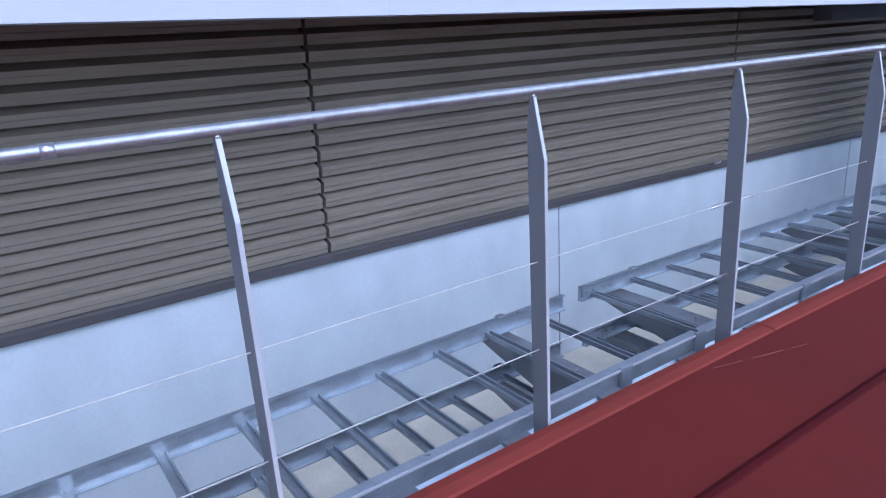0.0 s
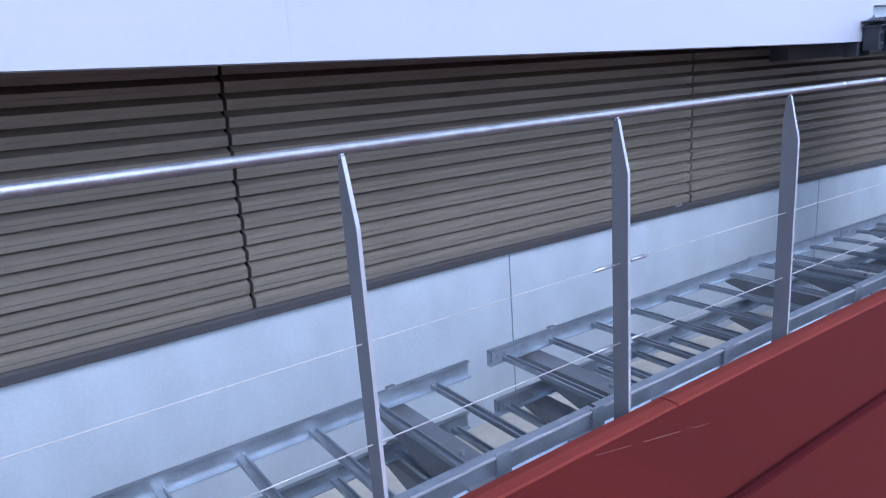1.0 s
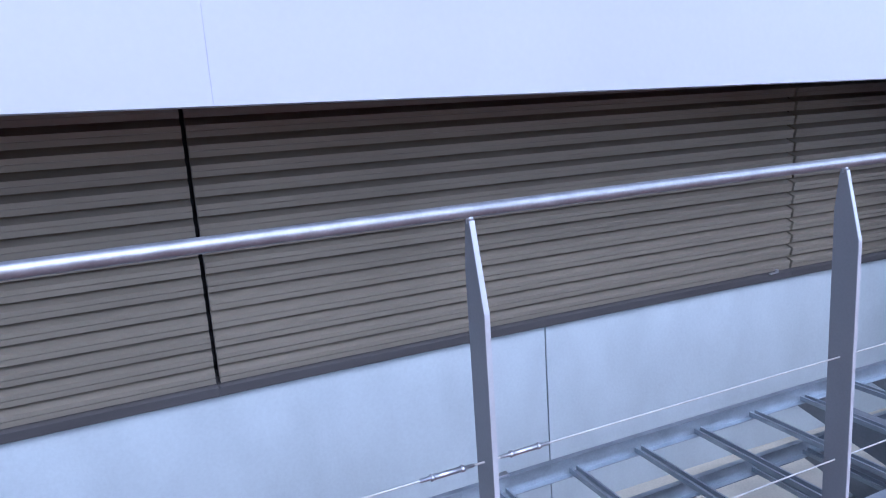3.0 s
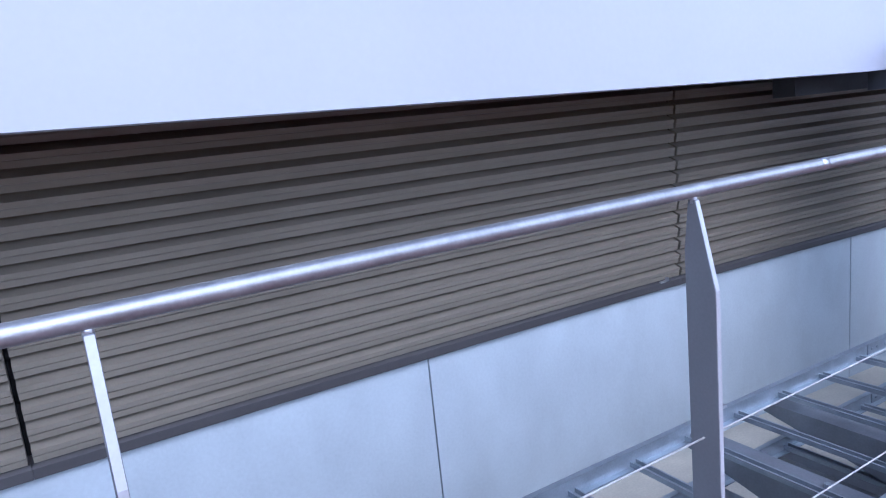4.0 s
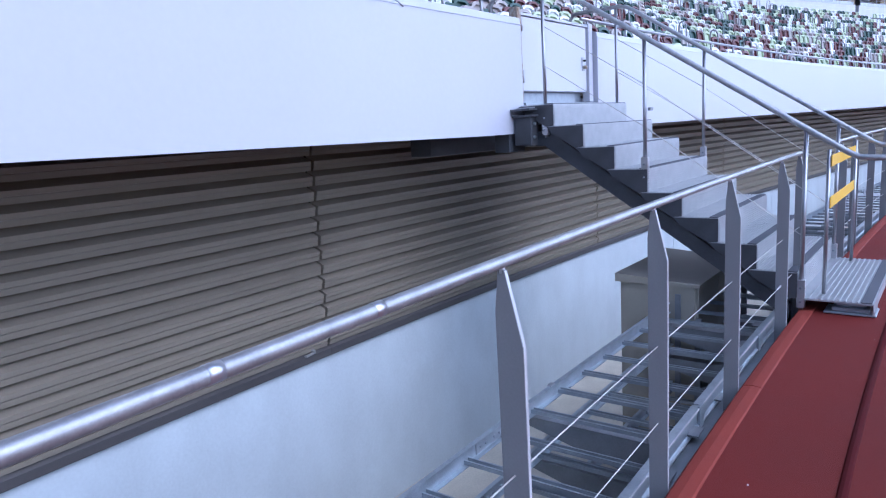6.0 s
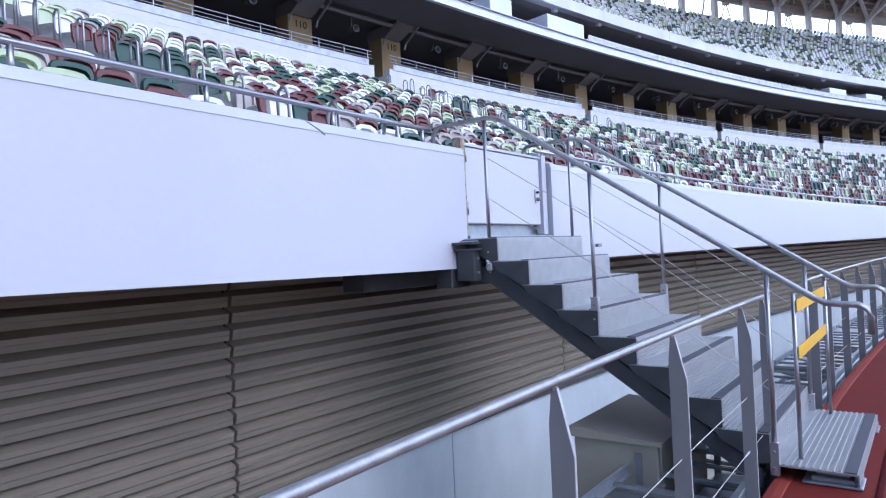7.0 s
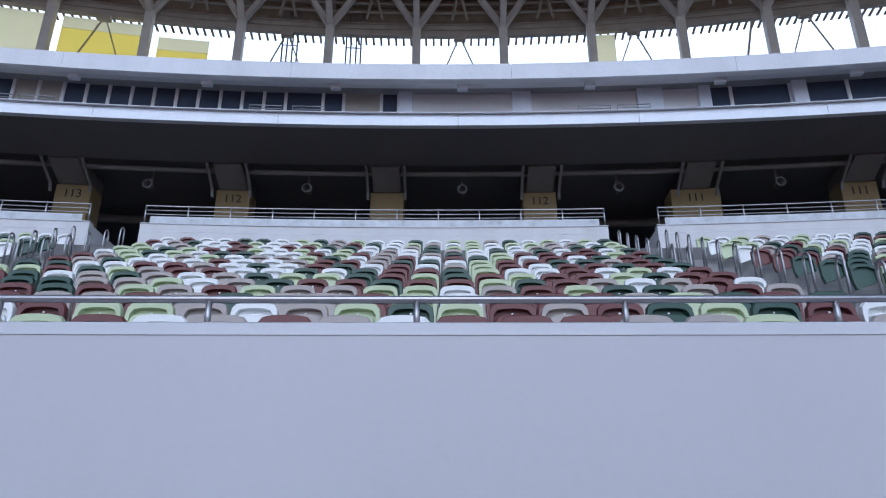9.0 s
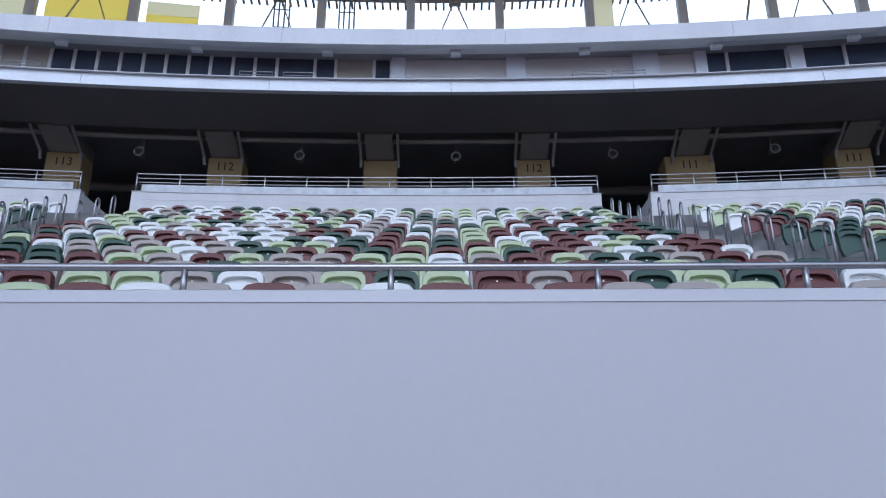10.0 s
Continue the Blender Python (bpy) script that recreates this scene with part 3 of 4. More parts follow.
# stringers
for x in (0.03, W1 - 0.09):
    bm = bmesh.new()
    extrude_outline(bm, [(3.62, 1.225), (3.62, 1.33), (3.50, 1.33), (1.80, 0.148), (1.80, 0.06), (3.53, 1.225)], x + 0.0, x + 0.008)
    s = part("stringer", bm, DARKSTEEL, stairs)
    bm = bmesh.new()
    extrude_outline(bm, [(3.62, 1.330), (3.50, 1.330), (1.80, 0.148), (1.80, 0.156), (3.497, 1.338), (3.62, 1.338)], x - 0.004, x + 0.05)
    part("flange", bm, DARKSTEEL, s)
    bm = bmesh.new()
    extrude_outline(bm, [(3.53, 1.225), (1.80, 0.06), (1.80, 0.052), (3.53, 1.217)], x - 0.004, x + 0.05)
    part("flange", bm, DARKSTEEL, s)
# landing under the gate and its support box
part("landing", box(W0 - 0.02, 3.60, 1.520, W1 + 0.02, 3.755, 1.530), TREAD, stairs)
part("landing", box(GATE0 - 7.94, 3.75, 1.535, GATE1 - 7.98, 4.3, 1.57), GALV, stairs)
bm = bmesh.new()
add_box(bm, -0.12, 3.58, 1.503, 0.03, 3.752, 1.518)
part("bracket_plate", bm, DARKSTEEL, stairs)
bm = bmesh.new()
add_box(bm, -0.07, 3.60, 1.24, 0.09, 3.75, 1.46, 0.004)
add_box(bm, -0.10, 3.57, 1.455, 0.12, 3.752, 1.470, 0.002)
sb = part("support_bracket", bm, DARKSTEEL, stairs)
for p in ((-0.03, 1.30), (0.05, 1.30), (-0.03, 1.40), (0.05, 1.40)):
    part("bolt", tube([(p[0], 3.585, p[1]), (p[0], 3.602, p[1])], 0.012, 6), GALV, sb)
solid("support_beam", box(-0.62, 4.16, 1.20, 1.9, 4.36, 1.50, 0.004), DARKSTEEL, at(7.96), "steel beam carrying the stair head, darkened for shade under the fascia", "beam")
solid("support_post", box(-0.10, 3.78, 1.19, 0.13, 3.92, 1.50, 0.004), DARKSTEEL, at(7.96), "grey steel hanger block, darkened for shade under the fascia corner", "bracket")


def stair_rail(x):
    r = 0.0175
    # level stretch at the head, then down the slope, then a bent end
    pts = [(x, 3.98, 2.25), (x, 3.975, 2.34), (x, 3.94, 2.385), (x, 3.88, 2.395), (x, 3.50, 2.395), (x, 3.42, 2.38), (x, 3.34, 2.335)]
    y1, z1 = 1.50, 1.115
    for k in range(1, 13):
        f = k / 12
        pts.append((x, 3.34 + (y1 - 3.34) * f, 2.335 + (z1 - 2.335) * f))
    pts += [(x, 1.45, 1.09), (x, 1.38, 1.083), (x, 1.30, 1.080), (x, 1.262, 1.06), (x, 1.25, 1.02), (x, 1.25, 0.93)]
    rl = part("handrail", tube(pts, r, 14), RAIL, stairs, "tubular stair handrail", True)
    for y, z0, z1 in ((3.52, 1.29, 2.385), (2.74, 0.92, 1.925), (1.73, 0.12, 1.26)):
        bm = bmesh.new()
        add_tube(bm, [(x, y, z0), (x, y, z1)], 0.0135, 12)
        p = part("baluster", bm, STEEL, stairs, "", True)
        part("fixing_plate", box(x - 0.02, y - 0.024, z0 + 0.02, x + 0.02, y + 0.024, z0 + 0.20, 0.002), EDGE, p)
        for q in (0.06, 0.15):
            part("bolt", tube([(x - 0.03, y, z0 + q), (x + 0.03, y, z0 + q)], 0.008, 6), GALV, p)
    for k, dz in enumerate((0.62, 0.33)):
        bm = bmesh.new()
        add_tube(bm, [(x, 3.52, 1.50 + dz), (x, 2.74, 1.03 + dz - 0.03), (x, 1.73, 0.27 + dz)], 0.003, 6)
        part("wire_rope", bm, CABLE, stairs)


stair_rail(0.02)
stair_rail(1.38)
part("lock_catch", box(0.02, 2.70, 1.44, 0.075, 2.72, 1.462), GALV_DARK, stairs)

# yellow-taped barrier at the foot of the stairs
bar = thing("barrier", at(7.96), "steel barrier panel with two yellow plates by the stairs", "barrier")
part("upright", tube([(0.14, 1.62, 0.17), (0.14, 1.62, 1.13)], 0.012, 10), STEEL, bar, "", True)
part("upright", tube([(1.30, 1.60, 0.17), (1.30, 1.60, 1.13)], 0.012, 10), STEEL, bar, "", True)
for z in (1.06, 0.80):
    part("yellow_plate", box(0.13, 1.600, z - 0.035, 1.31, 1.606, z + 0.035, 0.001), YELLOW, bar, "bright yellow warning plate")

rng_specks = random.Random(11)
# pale scuff line and a few specks on the track
bm = bmesh.new()
for f0, f1, w in ((0.0, 0.30, 0.0010), (0.40, 0.72, 0.0014), (0.82, 1.0, 0.0009)):
    pa = at(1.955 + 0.422 * f0, 1.631 + -0.110 * f0, GZ).translation
    pb = at(1.955 + 0.422 * f1, 1.631 + -0.110 * f1, GZ).translation
    side_v = (pb - pa).cross(Vector((0, 0, 1))).normalized() * w
    add_tube(bm, [pa + Vector((0, 0, 0.0012)), (pa + pb) / 2 + side_v * 0.6 + Vector((0, 0, 0.0014)), pb + Vector((0, 0, 0.0012))], w * 0.6, 5)
solid("scuff_mark", bm, SCUFF, None, "pale thin scuff line on the red track", "scuff mark")
for k in range(9):
    s = rng_specks.uniform(0.003, 0.007)
    bm = bmesh.new()
    bmesh.ops.create_icosphere(bm, subdivisions=1, radius=s, matrix=Matrix.Diagonal((1, 0.7, 0.4, 1)))
    solid("grit", bm, WHITE_TAG, at(rng_specks.uniform(1.2, 9.0), rng_specks.uniform(0.6, 1.6), GZ + 0.001), "tiny pale grit on the red track", "grit", "track grit")

# paper scrap on the track
bm = bmesh.new()
add_box(bm, -0.09, -0.045, 0.0005, 0.09, 0.045, 0.006, 0.001)
solid("paper_tag", bm, WHITE_TAG, at(9.7, 1.22, GZ, rz=20), "small white tag lying on the red track", "tag")

# ---------------------------------------------------------------- gate in the parapet
gate = thing("gate", at(7.96), "white sheet-metal gate in the parapet opening, closed", "gate")
part("leaf", box(0.17, 3.80, 1.665, 1.34, 3.84, 2.25, 0.006), WHITE, gate)
part("kick_plate", box(0.17, 3.87, 1.572, 1.34, 3.88, 1.68), GALV, gate, "grey threshold plate below the leaf")
part("top_cap", box(0.15, 3.79, 2.253, 1.36, 3.85, 2.275, 0.003), COPING, gate)
part("jamb", box(0.095, 3.785, 1.58, 0.155, 3.86, 2.31, 0.003), RUST, gate, "jamb with rust stains")
part("jamb", box(1.37, 3.785, 1.58, 1.45, 3.86, 2.29, 0.003), WHITE, gate)
lk = part("lock_plate", box(1.24, 3.790, 1.86, 1.29, 3.799, 1.98, 0.002), STEEL, gate)
part("latch_knob", tube([(1.265, 3.76, 1.89), (1.265, 3.79, 1.89)], 0.018, 10), RUST, lk, "", True)
part("latch_knob", tube([(1.265, 3.77, 1.95), (1.265, 3.79, 1.95)], 0.010, 8), DARK, lk, "", True)
for z in (1.78, 2.18):
    part("hinge", tube([(0.162, 3.79, z - 0.05), (0.162, 3.79, z + 0.05)], 0.010, 8), STEEL, gate, "", True)
for k, (z0, z1) in enumerate(((1.62, 1.85), (1.95, 2.2))):
    part("rust_strip", box(0.10, 3.778, z0, 0.125, 3.784, z1, 0.001), RUST, gate)

# ---------------------------------------------------------------- lower stand
ROWS, TREADY = 15, 0.85


def row_y(k):
    return 5.89 + TREADY * k


def row_top(k):
    return 2.81 + 0.328 * k + 0.0028 * k * k


SEAT_H = 0.82


def row_floor(k):
    return row_top(k) - SEAT_H


prof = [(3.925, 1.622), (row_y(0) - 0.52, 1.622)]
for k in range(ROWS):
    prof += [(row_y(k) - 0.52, row_floor(k)), (row_y(k) - 0.52 + TREADY, row_floor(k))]
prof += [(row_y(ROWS - 1) + 0.33, 6.0), (6.2, 1.30), (3.925, 1.60)]
solid("terrace", sweep(prof, A0, A1, 1.5), STEP, at(XC), "grey concrete seating terrace with a front gangway", "terrace", kind="structure")

SECTION, GAP0 = 12.3, 8.17          # stretch of one seating block and the start of its aisle
PITCHX, COUNT = 0.4375, 24
rng = random.Random(7)


def seat_outline(w, z0, z1, lean):
    """Rounded outline of a seat back."""
    return [(-w * 0.80, z0), (w * 0.80, z0), (w * 0.95, z0 + 0.12), (w, z1 - 0.13), (w * 0.95, z1 - 0.055), (w * 0.80, z1 - 0.018), (w * 0.45, z1 - 0.003), (0, z1), (-w * 0.45, z1 - 0.003), (-w * 0.80, z1 - 0.018), (-w * 0.95, z1 - 0.055), (-w, z1 - 0.13), (-w * 0.95, z0 + 0.12)]


def ring_solid(bm, loops):
    """Joins equal loops of points in turn and closes both ends."""
    vs = [[bm.verts.new(p) for p in lp] for lp in loops]
    n = len(vs[0])
    for a, b in zip(vs, vs[1:]):
        for k in range(n):
            bm.faces.new((a[k], a[(k + 1) % n], b[(k + 1) % n], b[k]))
    bm.faces.new(vs[0][::-1])
    bm.faces.new(vs[-1])
    return bm


def back_mesh(name, mat):
    bm = bmesh.new()
    out = seat_outline(0.205, 0.36, SEAT_H, 0)
    inn = seat_outline(0.172, 0.38, SEAT_H - 0.062, 0)
    lean = lambda z: 0.10 * (z - 0.4)
    ring_solid(bm, [[(x * 0.96, 0.050 + lean(z), z - (0.012 if z > 0.7 else 0)) for x, z in out], [(x, 0.015 + lean(z), z) for x, z in out], [(x, -0.030 + lean(z), z - 0.006) for x, z in out],
                    [(x * 0.985, -0.040 + lean(z), z - 0.014) for x, z in out], [(x, -0.036 + lean(z), z) for x, z in inn], [(x * 0.97, 0.020 + lean(z), z - 0.008) for x, z in inn]])
    return mesh_of(name, bm, mat, False)


def pan_mesh(name, mat):
    bm = bmesh.new()
    out = seat_outline(0.165, 0.34, 0.70, 0)
    lean = lambda z: 0.10 * (z - 0.4)
    ring_solid(bm, [[(x, 0.006 + lean(z), z) for x, z in out], [(x, -0.040 + lean(z), z) for x, z in out], [(x * 0.92, -0.062 + lean(z), z - 0.012) for x, z in out]])
    return mesh_of(name, bm, mat, False)


bm = bmesh.new()
add_box(bm, -0.19, 0.02, 0.34, -0.16, 0.07, 0.44)
add_box(bm, 0.16, 0.02, 0.34, 0.19, 0.07, 0.44)
add_box(bm, -0.03, 0.03, 0.0, 0.03, 0.10, 0.36)
add_box(bm, -0.19, 0.03, 0.33, 0.19, 0.06, 0.36)
bracket_mesh = mesh_of("bracket", bm, GALV)
knob_mesh = mesh_of("knob", tube([(0, 0.055, SEAT_H - 0.10), (0, 0.040, SEAT_H - 0.10)], 0.010, 6), EDGE)
templates = []
for word, mat in SEATS:
    s = thing("stadium_seat", Matrix.Translation((0, 0, -60)), f"{word} plastic tip-up stadium seat, folded, on the terrace", "stadium seat", "stand seats")
    part("backrest", back_mesh("backrest", mat), mat, s)
    part("seat_pan", pan_mesh("seat_pan", mat), mat, s)
    part("bracket", bracket_mesh, GALV, s, "galvanised bracket")
    part("knob", knob_mesh, EDGE, s, "small metal stud")
    templates.append(s)


def pick(k):
    f = k / (ROWS - 1)
    return rng.choices(range(5), [0.13 + 0.20 * f, 0.12 + 0.11 * f, 0.12 + 0.16 * f, 0.38 - 0.27 * f, 0.25 - 0.19 * f])[0]


# simple closed seat back for the far blocks
fv, ff, fm = [], [], []
OUT = seat_outline(0.205, 0.40, SEAT_H, 0)[0:13:2] + []
LOOPS = ((0.05, 1.0, 0.0), (-0.03, 1.0, 0.0), (-0.035, 0.84, -0.05), (0.012, 0.82, -0.06))


def add_far(m, colour, height=SEAT_H):
    base = len(fv)
    n = len(OUT)
    for dy, s, dz in LOOPS:
        for x, z in OUT:
            fv.append(tuple(m @ Vector((x * s, dy + 0.1 * (z - 0.4), z + (dz if z > 0.6 else 0)))))
    for a in range(3):
        for k in range(n):
            ff.append((base + a * n + k, base + a * n + (k + 1) % n, base + (a + 1) * n + (k + 1) % n, base + (a + 1) * n + k))
            fm.append(colour)
    ff.append(tuple(base + k for k in range(n))[::-1])
    fm.append(colour)
    ff.append(tuple(base + 3 * n + k for k in range(n)))
    fm.append(colour)


used = set()
for sec in range(-3, 8):
    for k in range(ROWS):
        for i in range(COUNT):
            x = GAP0 - 0.22 - PITCHX * i + SECTION * sec + 0.02 * rng.uniform(-1, 1)
            m = at(x, row_y(k), row_floor(k), rz=rng.uniform(-1.5, 1.5))
            c = pick(k)
            if sec == 0 and k < 12:
                if c not in used:
                    used.add(c)
                    templates[c].matrix_world = m
                else:
                    copy_thing(templates[c], m)
            else:
                add_far(m, c)


def far_object(name, verts, faces, idx, label, cat):
    me = bpy.data.meshes.new(name)
    me.from_pydata(verts, [], faces)
    for _, mat in SEATS:
        me.materials.append(mat)
    me.polygons.foreach_set("material_index", idx)
    me.update()
    return tagged(new(name, me), label, cat, kind="stuff")


far_object("distant_seats", fv, ff, fm, "white, green, brown and beige seats in the farther blocks", "stadium seats")

# aisle steps and looped handrails at the end of each row
for sec in range(-2, 5):
    xg = GAP0 + SECTION * sec + 0.62
    steps = thing("aisle_steps", at(xg), "pale concrete aisle steps between the seat blocks", "steps", "aisle steps")
    for k in range(ROWS):
        y = row_y(k) - 0.52
        part("half_step", box(-0.55, y - 0.28, row_floor(k) - 0.36, 0.55, y - 0.005, row_floor(k) - 0.17), STEP, steps)
loop_pts = [(0, -0.10, 0.0), (0, -0.10, 0.62), (0, -0.09, 0.80), (0, -0.04, 0.88), (0, 0.02, 0.90), (0, 0.08, 0.86), (0, 0.10, 0.76), (0, 0.10, 0.0)]
loop_mesh = mesh_of("loop", tube(loop_pts, 0.021, 8), STEEL, True)
foot_mesh = mesh_of("foot_plate", box(-0.05, -0.16, 0.0, 0.05, 0.16, 0.012), GALV)
for sec in range(-2, 4):
    for side, dx in ((0, 1.12), (1, 0.06)):
        for k in range(ROWS):
            if side == 1 and k < 8:
                continue
            t = thing("aisle_handrail", at(GAP0 + SECTION * sec + dx, row_y(k) - 0.35, row_floor(k), rz=rng.uniform(-6, 6)), "steel looped handrail post at a row end", "handrail", "aisle handrails")
            part("loop", loop_mesh, STEEL, t)
            part("foot_plate", foot_mesh, GALV, t)

# low guard rail on the parapet
guard_post = mesh_of("post", tube([(0, 3.965, FT), (0, 3.965, 2.362)], 0.014, 10), STEEL, True)
guard_foot = mesh_of("foot", box(-0.03, 3.935, FT, 0.03, 3.995, FT + 0.008), STEEL)
for x0, x1 in ((-25.0, 7.92), (9.52, 60.0)):
    g = thing("parapet_rail", at(XC), "slim tubular steel guard rail along the parapet top", "guard rail", "parapet rails")
    part("top_tube", tube([arc(x0 - XC + (x1 - x0) * i / 60, 3.965, 2.372) for i in range(61)], 0.017, 12), STEEL, g, "", True)
    k = math.ceil((x0 - 3.28) / 0.91)
    while 3.28 + 0.91 * k < x1:
        p = part("post", guard_post, STEEL, g, m=at(XC).inverted() @ at(3.28 + 0.91 * k))
        part("foot", guard_foot, STEEL, p)
        k += 1
bm = bmesh.new()
add_tube(bm, [(-0.09, 3.79, FT + 0.004), (-0.03, 3.77, FT - 0.012), (0.05, 3.757, FT - 0.05), (0.085, 3.755, FT - 0.07)], 0.005, 6)
solid("loose_wire", bm, GALV_DARK, at(6.55), "short loose grey wire over the parapet edge", "wire")

# ---------------------------------------------------------------- concourse wall behind the seats
VY, VZ = 18.35, 8.52
solid("concourse_floor", sweep(rect(VY - 0.7, 7.2, 34, 7.6), A0, A1, 1.5), PIT, at(XC), "dark concourse floor behind the stand", "floor", kind="structure")
# concourse shade is put into the wall's black colour
solid("wall_concourse_back", sweep(rect(33.6, 7.6, 34, 13.5), A0, A1, 1.5), DARK, at(XC), "concourse back wall, coloured black for the deep shade", "wall", kind="structure")
rail_post = mesh_of("rail_post", tube([(0, VY + 0.05, VZ), (0, VY + 0.05, 9.10)], 0.022, 8), STEEL, True)
for sec in range(-3, 9):
    x0, x1 = GAP0 + SECTION * (sec - 1) + 1.16, GAP0 + SECTION * sec
    xm = (x0 + x1) / 2
    d = (x1 - x0) / 2
    w = thing("block_wall", at(xm), "white concourse wall with a steel railing on top", "wall", "concourse walls", kind="structure")
    part("panel", sweep([(VY, 7.0), (VY + 0.25, 7.0), (VY + 0.25, VZ), (VY, VZ)], -d, d, 1.0), VOMW, w)
    part("groove", sweep([(VY - 0.006, 8.30), (VY - 0.002, 8.30), (VY - 0.002, 8.315), (VY - 0.006, 8.315)], -d, d, 1.0), SLAB, w)
    part("coping", sweep([(VY - 0.02, VZ + 0.002), (VY + 0.27, VZ + 0.002), (VY + 0.27, VZ + 0.03), (VY - 0.02, VZ + 0.03)], -d - 0.01, d + 0.01, 1.0), COPING, w)
    part("splash_board", sweep([(VY + 0.02, VZ + 0.04), (VY + 0.045, VZ + 0.04), (VY + 0.045, VZ + 0.24), (VY + 0.02, VZ + 0.24)], -d + 0.2, d - 0.2, 1.0), GLASSY, w, "stained translucent board")
    for s in (-1, 1):
        bm = box(-0.12, VY + 0.26, 6.6, 0.12, VY + 3.2, VZ)
        part("return_wall", bm, VOMW, w, m=at(xm).inverted() @ at(xm + s * (d - 0.13)))
    for z in (8.83, 8.95, 9.08):
        part("rail", tube([arc(-d + 0.05 + (2 * d - 0.1) * i / 12, VY + 0.05, z) for i in range(13)], 0.020 if z > 9 else 0.013, 8), STEEL, w)
    n = 11
    for i in range(n + 1):
        part("rail_post", rail_post, STEEL, w, m=at(xm).inverted() @ at(x0 + 0.06 + (x1 - x0 - 0.12) * i / n))
for x in (-9.4, -1.0, 3.9, 4.45, 11.2, 14.6, 15.2, 2.0):
    s = copy_thing(templates[0], at(x, VY + 0.9, 8.22))
    s["label"] = "white folded seat on the concourse behind the wall"

# ochre columns with their numbers, haunched beams and horn speakers
numerals = {-1: "112", 0: "", 1: "112", 2: "111", -2: "113", 3: "111", 4: "110", 5: "110"}
for k in range(-6, 20):
    xcol = 2.62 + 4.3 * k
    col = thing("column", at(xcol), "ochre concrete column under the balcony", "column", "concourse columns", kind="structure")
    wide = 0.56 if k != 2 else 0.80
    part("shaft", box(-wide, 21.6, 7.6, wide, 22.5, 11.11, 0.02), COLUMN, col)
    bm = bmesh.new()
    extrude_outline(bm, [(20.5, 11.50), (21.5, 11.10), (22.7, 11.10), (22.7, 11.65), (20.5, 11.65)], -0.45, 0.45)
    part("haunch", bm, SOFFIT_IN, col, "dark haunched beam end")
    for s in (-0.62, 0.62):
        part("pipe", tube([(s, 20.4, 11.5), (s, 21.3, 11.0), (s, 21.4, 10.75)], 0.05, 8), SOFFIT_IN, col)
    if numerals.get(k):
        cu = bpy.data.curves.new("numeral", "FONT")
        cu.body = numerals[k]
        cu.size, cu.extrude, cu.align_x = 0.40, 0.006, "CENTER"
        cu.materials.append(INK)
        o = new("numeral", cu)
        o.parent = col
        o.matrix_basis = Matrix.Translation((0, 21.585, 10.66)) @ pose(0, 0, 0, 90, 0, 0)
        tagged(o, "dark painted block number")
    sp = thing("horn_speaker", at(xcol + 2.12, 21.0, 10.98), "round grey horn loudspeaker hung under the soffit", "loudspeaker", "concourse loudspeakers")
    bm = bmesh.new()
    n = 14
    ringpts = lambda y, r: [(r * math.cos(a * math.tau / n), y, r * math.sin(a * math.tau / n)) for a in range(n)]
    ring_solid(bm, [ringpts(0.42, 0.09), ringpts(0.05, 0.16), ringpts(0.0, 0.17), ringpts(0.0, 0.125), ringpts(0.22, 0.05)])
    part("horn", bm, HORN, sp)
    part("hanger", box(-0.03, 0.3, 0.1, 0.03, 0.36, 1.0), SOFFIT_IN, sp)
# services under the soffit
for y, z, r in ((20.9, 11.45, 0.09), (24.5, 11.1, 0.16)):
    solid("duct", tube([arc(A0 + (A1 - A0) * i / 100, y, z) for i in range(101)], r, 8), SOFFIT_IN, at(XC), "dark grey service pipe along the soffit", "pipe", "soffit pipes", smooth=True)

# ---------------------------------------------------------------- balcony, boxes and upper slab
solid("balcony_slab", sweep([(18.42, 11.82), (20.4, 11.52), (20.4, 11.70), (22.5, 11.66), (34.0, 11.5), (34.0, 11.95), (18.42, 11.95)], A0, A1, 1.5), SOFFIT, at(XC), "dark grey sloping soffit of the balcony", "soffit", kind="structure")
bal = thing("balcony_front", at(XC), "pale painted balcony upstand above the soffit", "balcony", kind="structure")
for k in range(-12, 24):
    x0 = 4.6 * k
    if x0 > RIGHT:
        break
    part("front_panel", sweep([(18.36, 11.80), (18.62, 11.80), (18.62, 12.19), (18.40, 12.19)], x0 + 0.006 - XC, x0 + 4.594 - XC, 1.2), BALC, bal)
solid("balcony_ledge", sweep(rect(18.3, 12.192, 18.7, 12.22), A0, A1, 1.5), COPING, at(XC), "thin pale ledge on the balcony front", "ledge", kind="structure")
solid("wall_box_sill", sweep(rect(20.55, 11.952, 20.8, 12.90), A0, 17.4 - XC, 1.5), BALC, at(XC), "pale sill wall below the box windows", "wall", kind="structure")
solid("wall_box_back", sweep(rect(26, 11.952, 26.3, 14.9), A0, A1, 1.5), SOFFIT_IN, at(XC), "dark rear wall of the box level", "wall", kind="structure")
solid("upper_slab", sweep([(19.55, 14.18), (19.75, 14.18), (21.2, 14.66), (27, 14.85), (27, 14.95), (19.55, 14.70)], A0, A1, 1.5), VOMW, at(XC), "pale shaded underside of the upper tier slab", "soffit", kind="structure")
us = thing("upper_slab_edge", at(XC), "weathered grey-white edge panels of the upper tier", "slab edge", kind="structure")
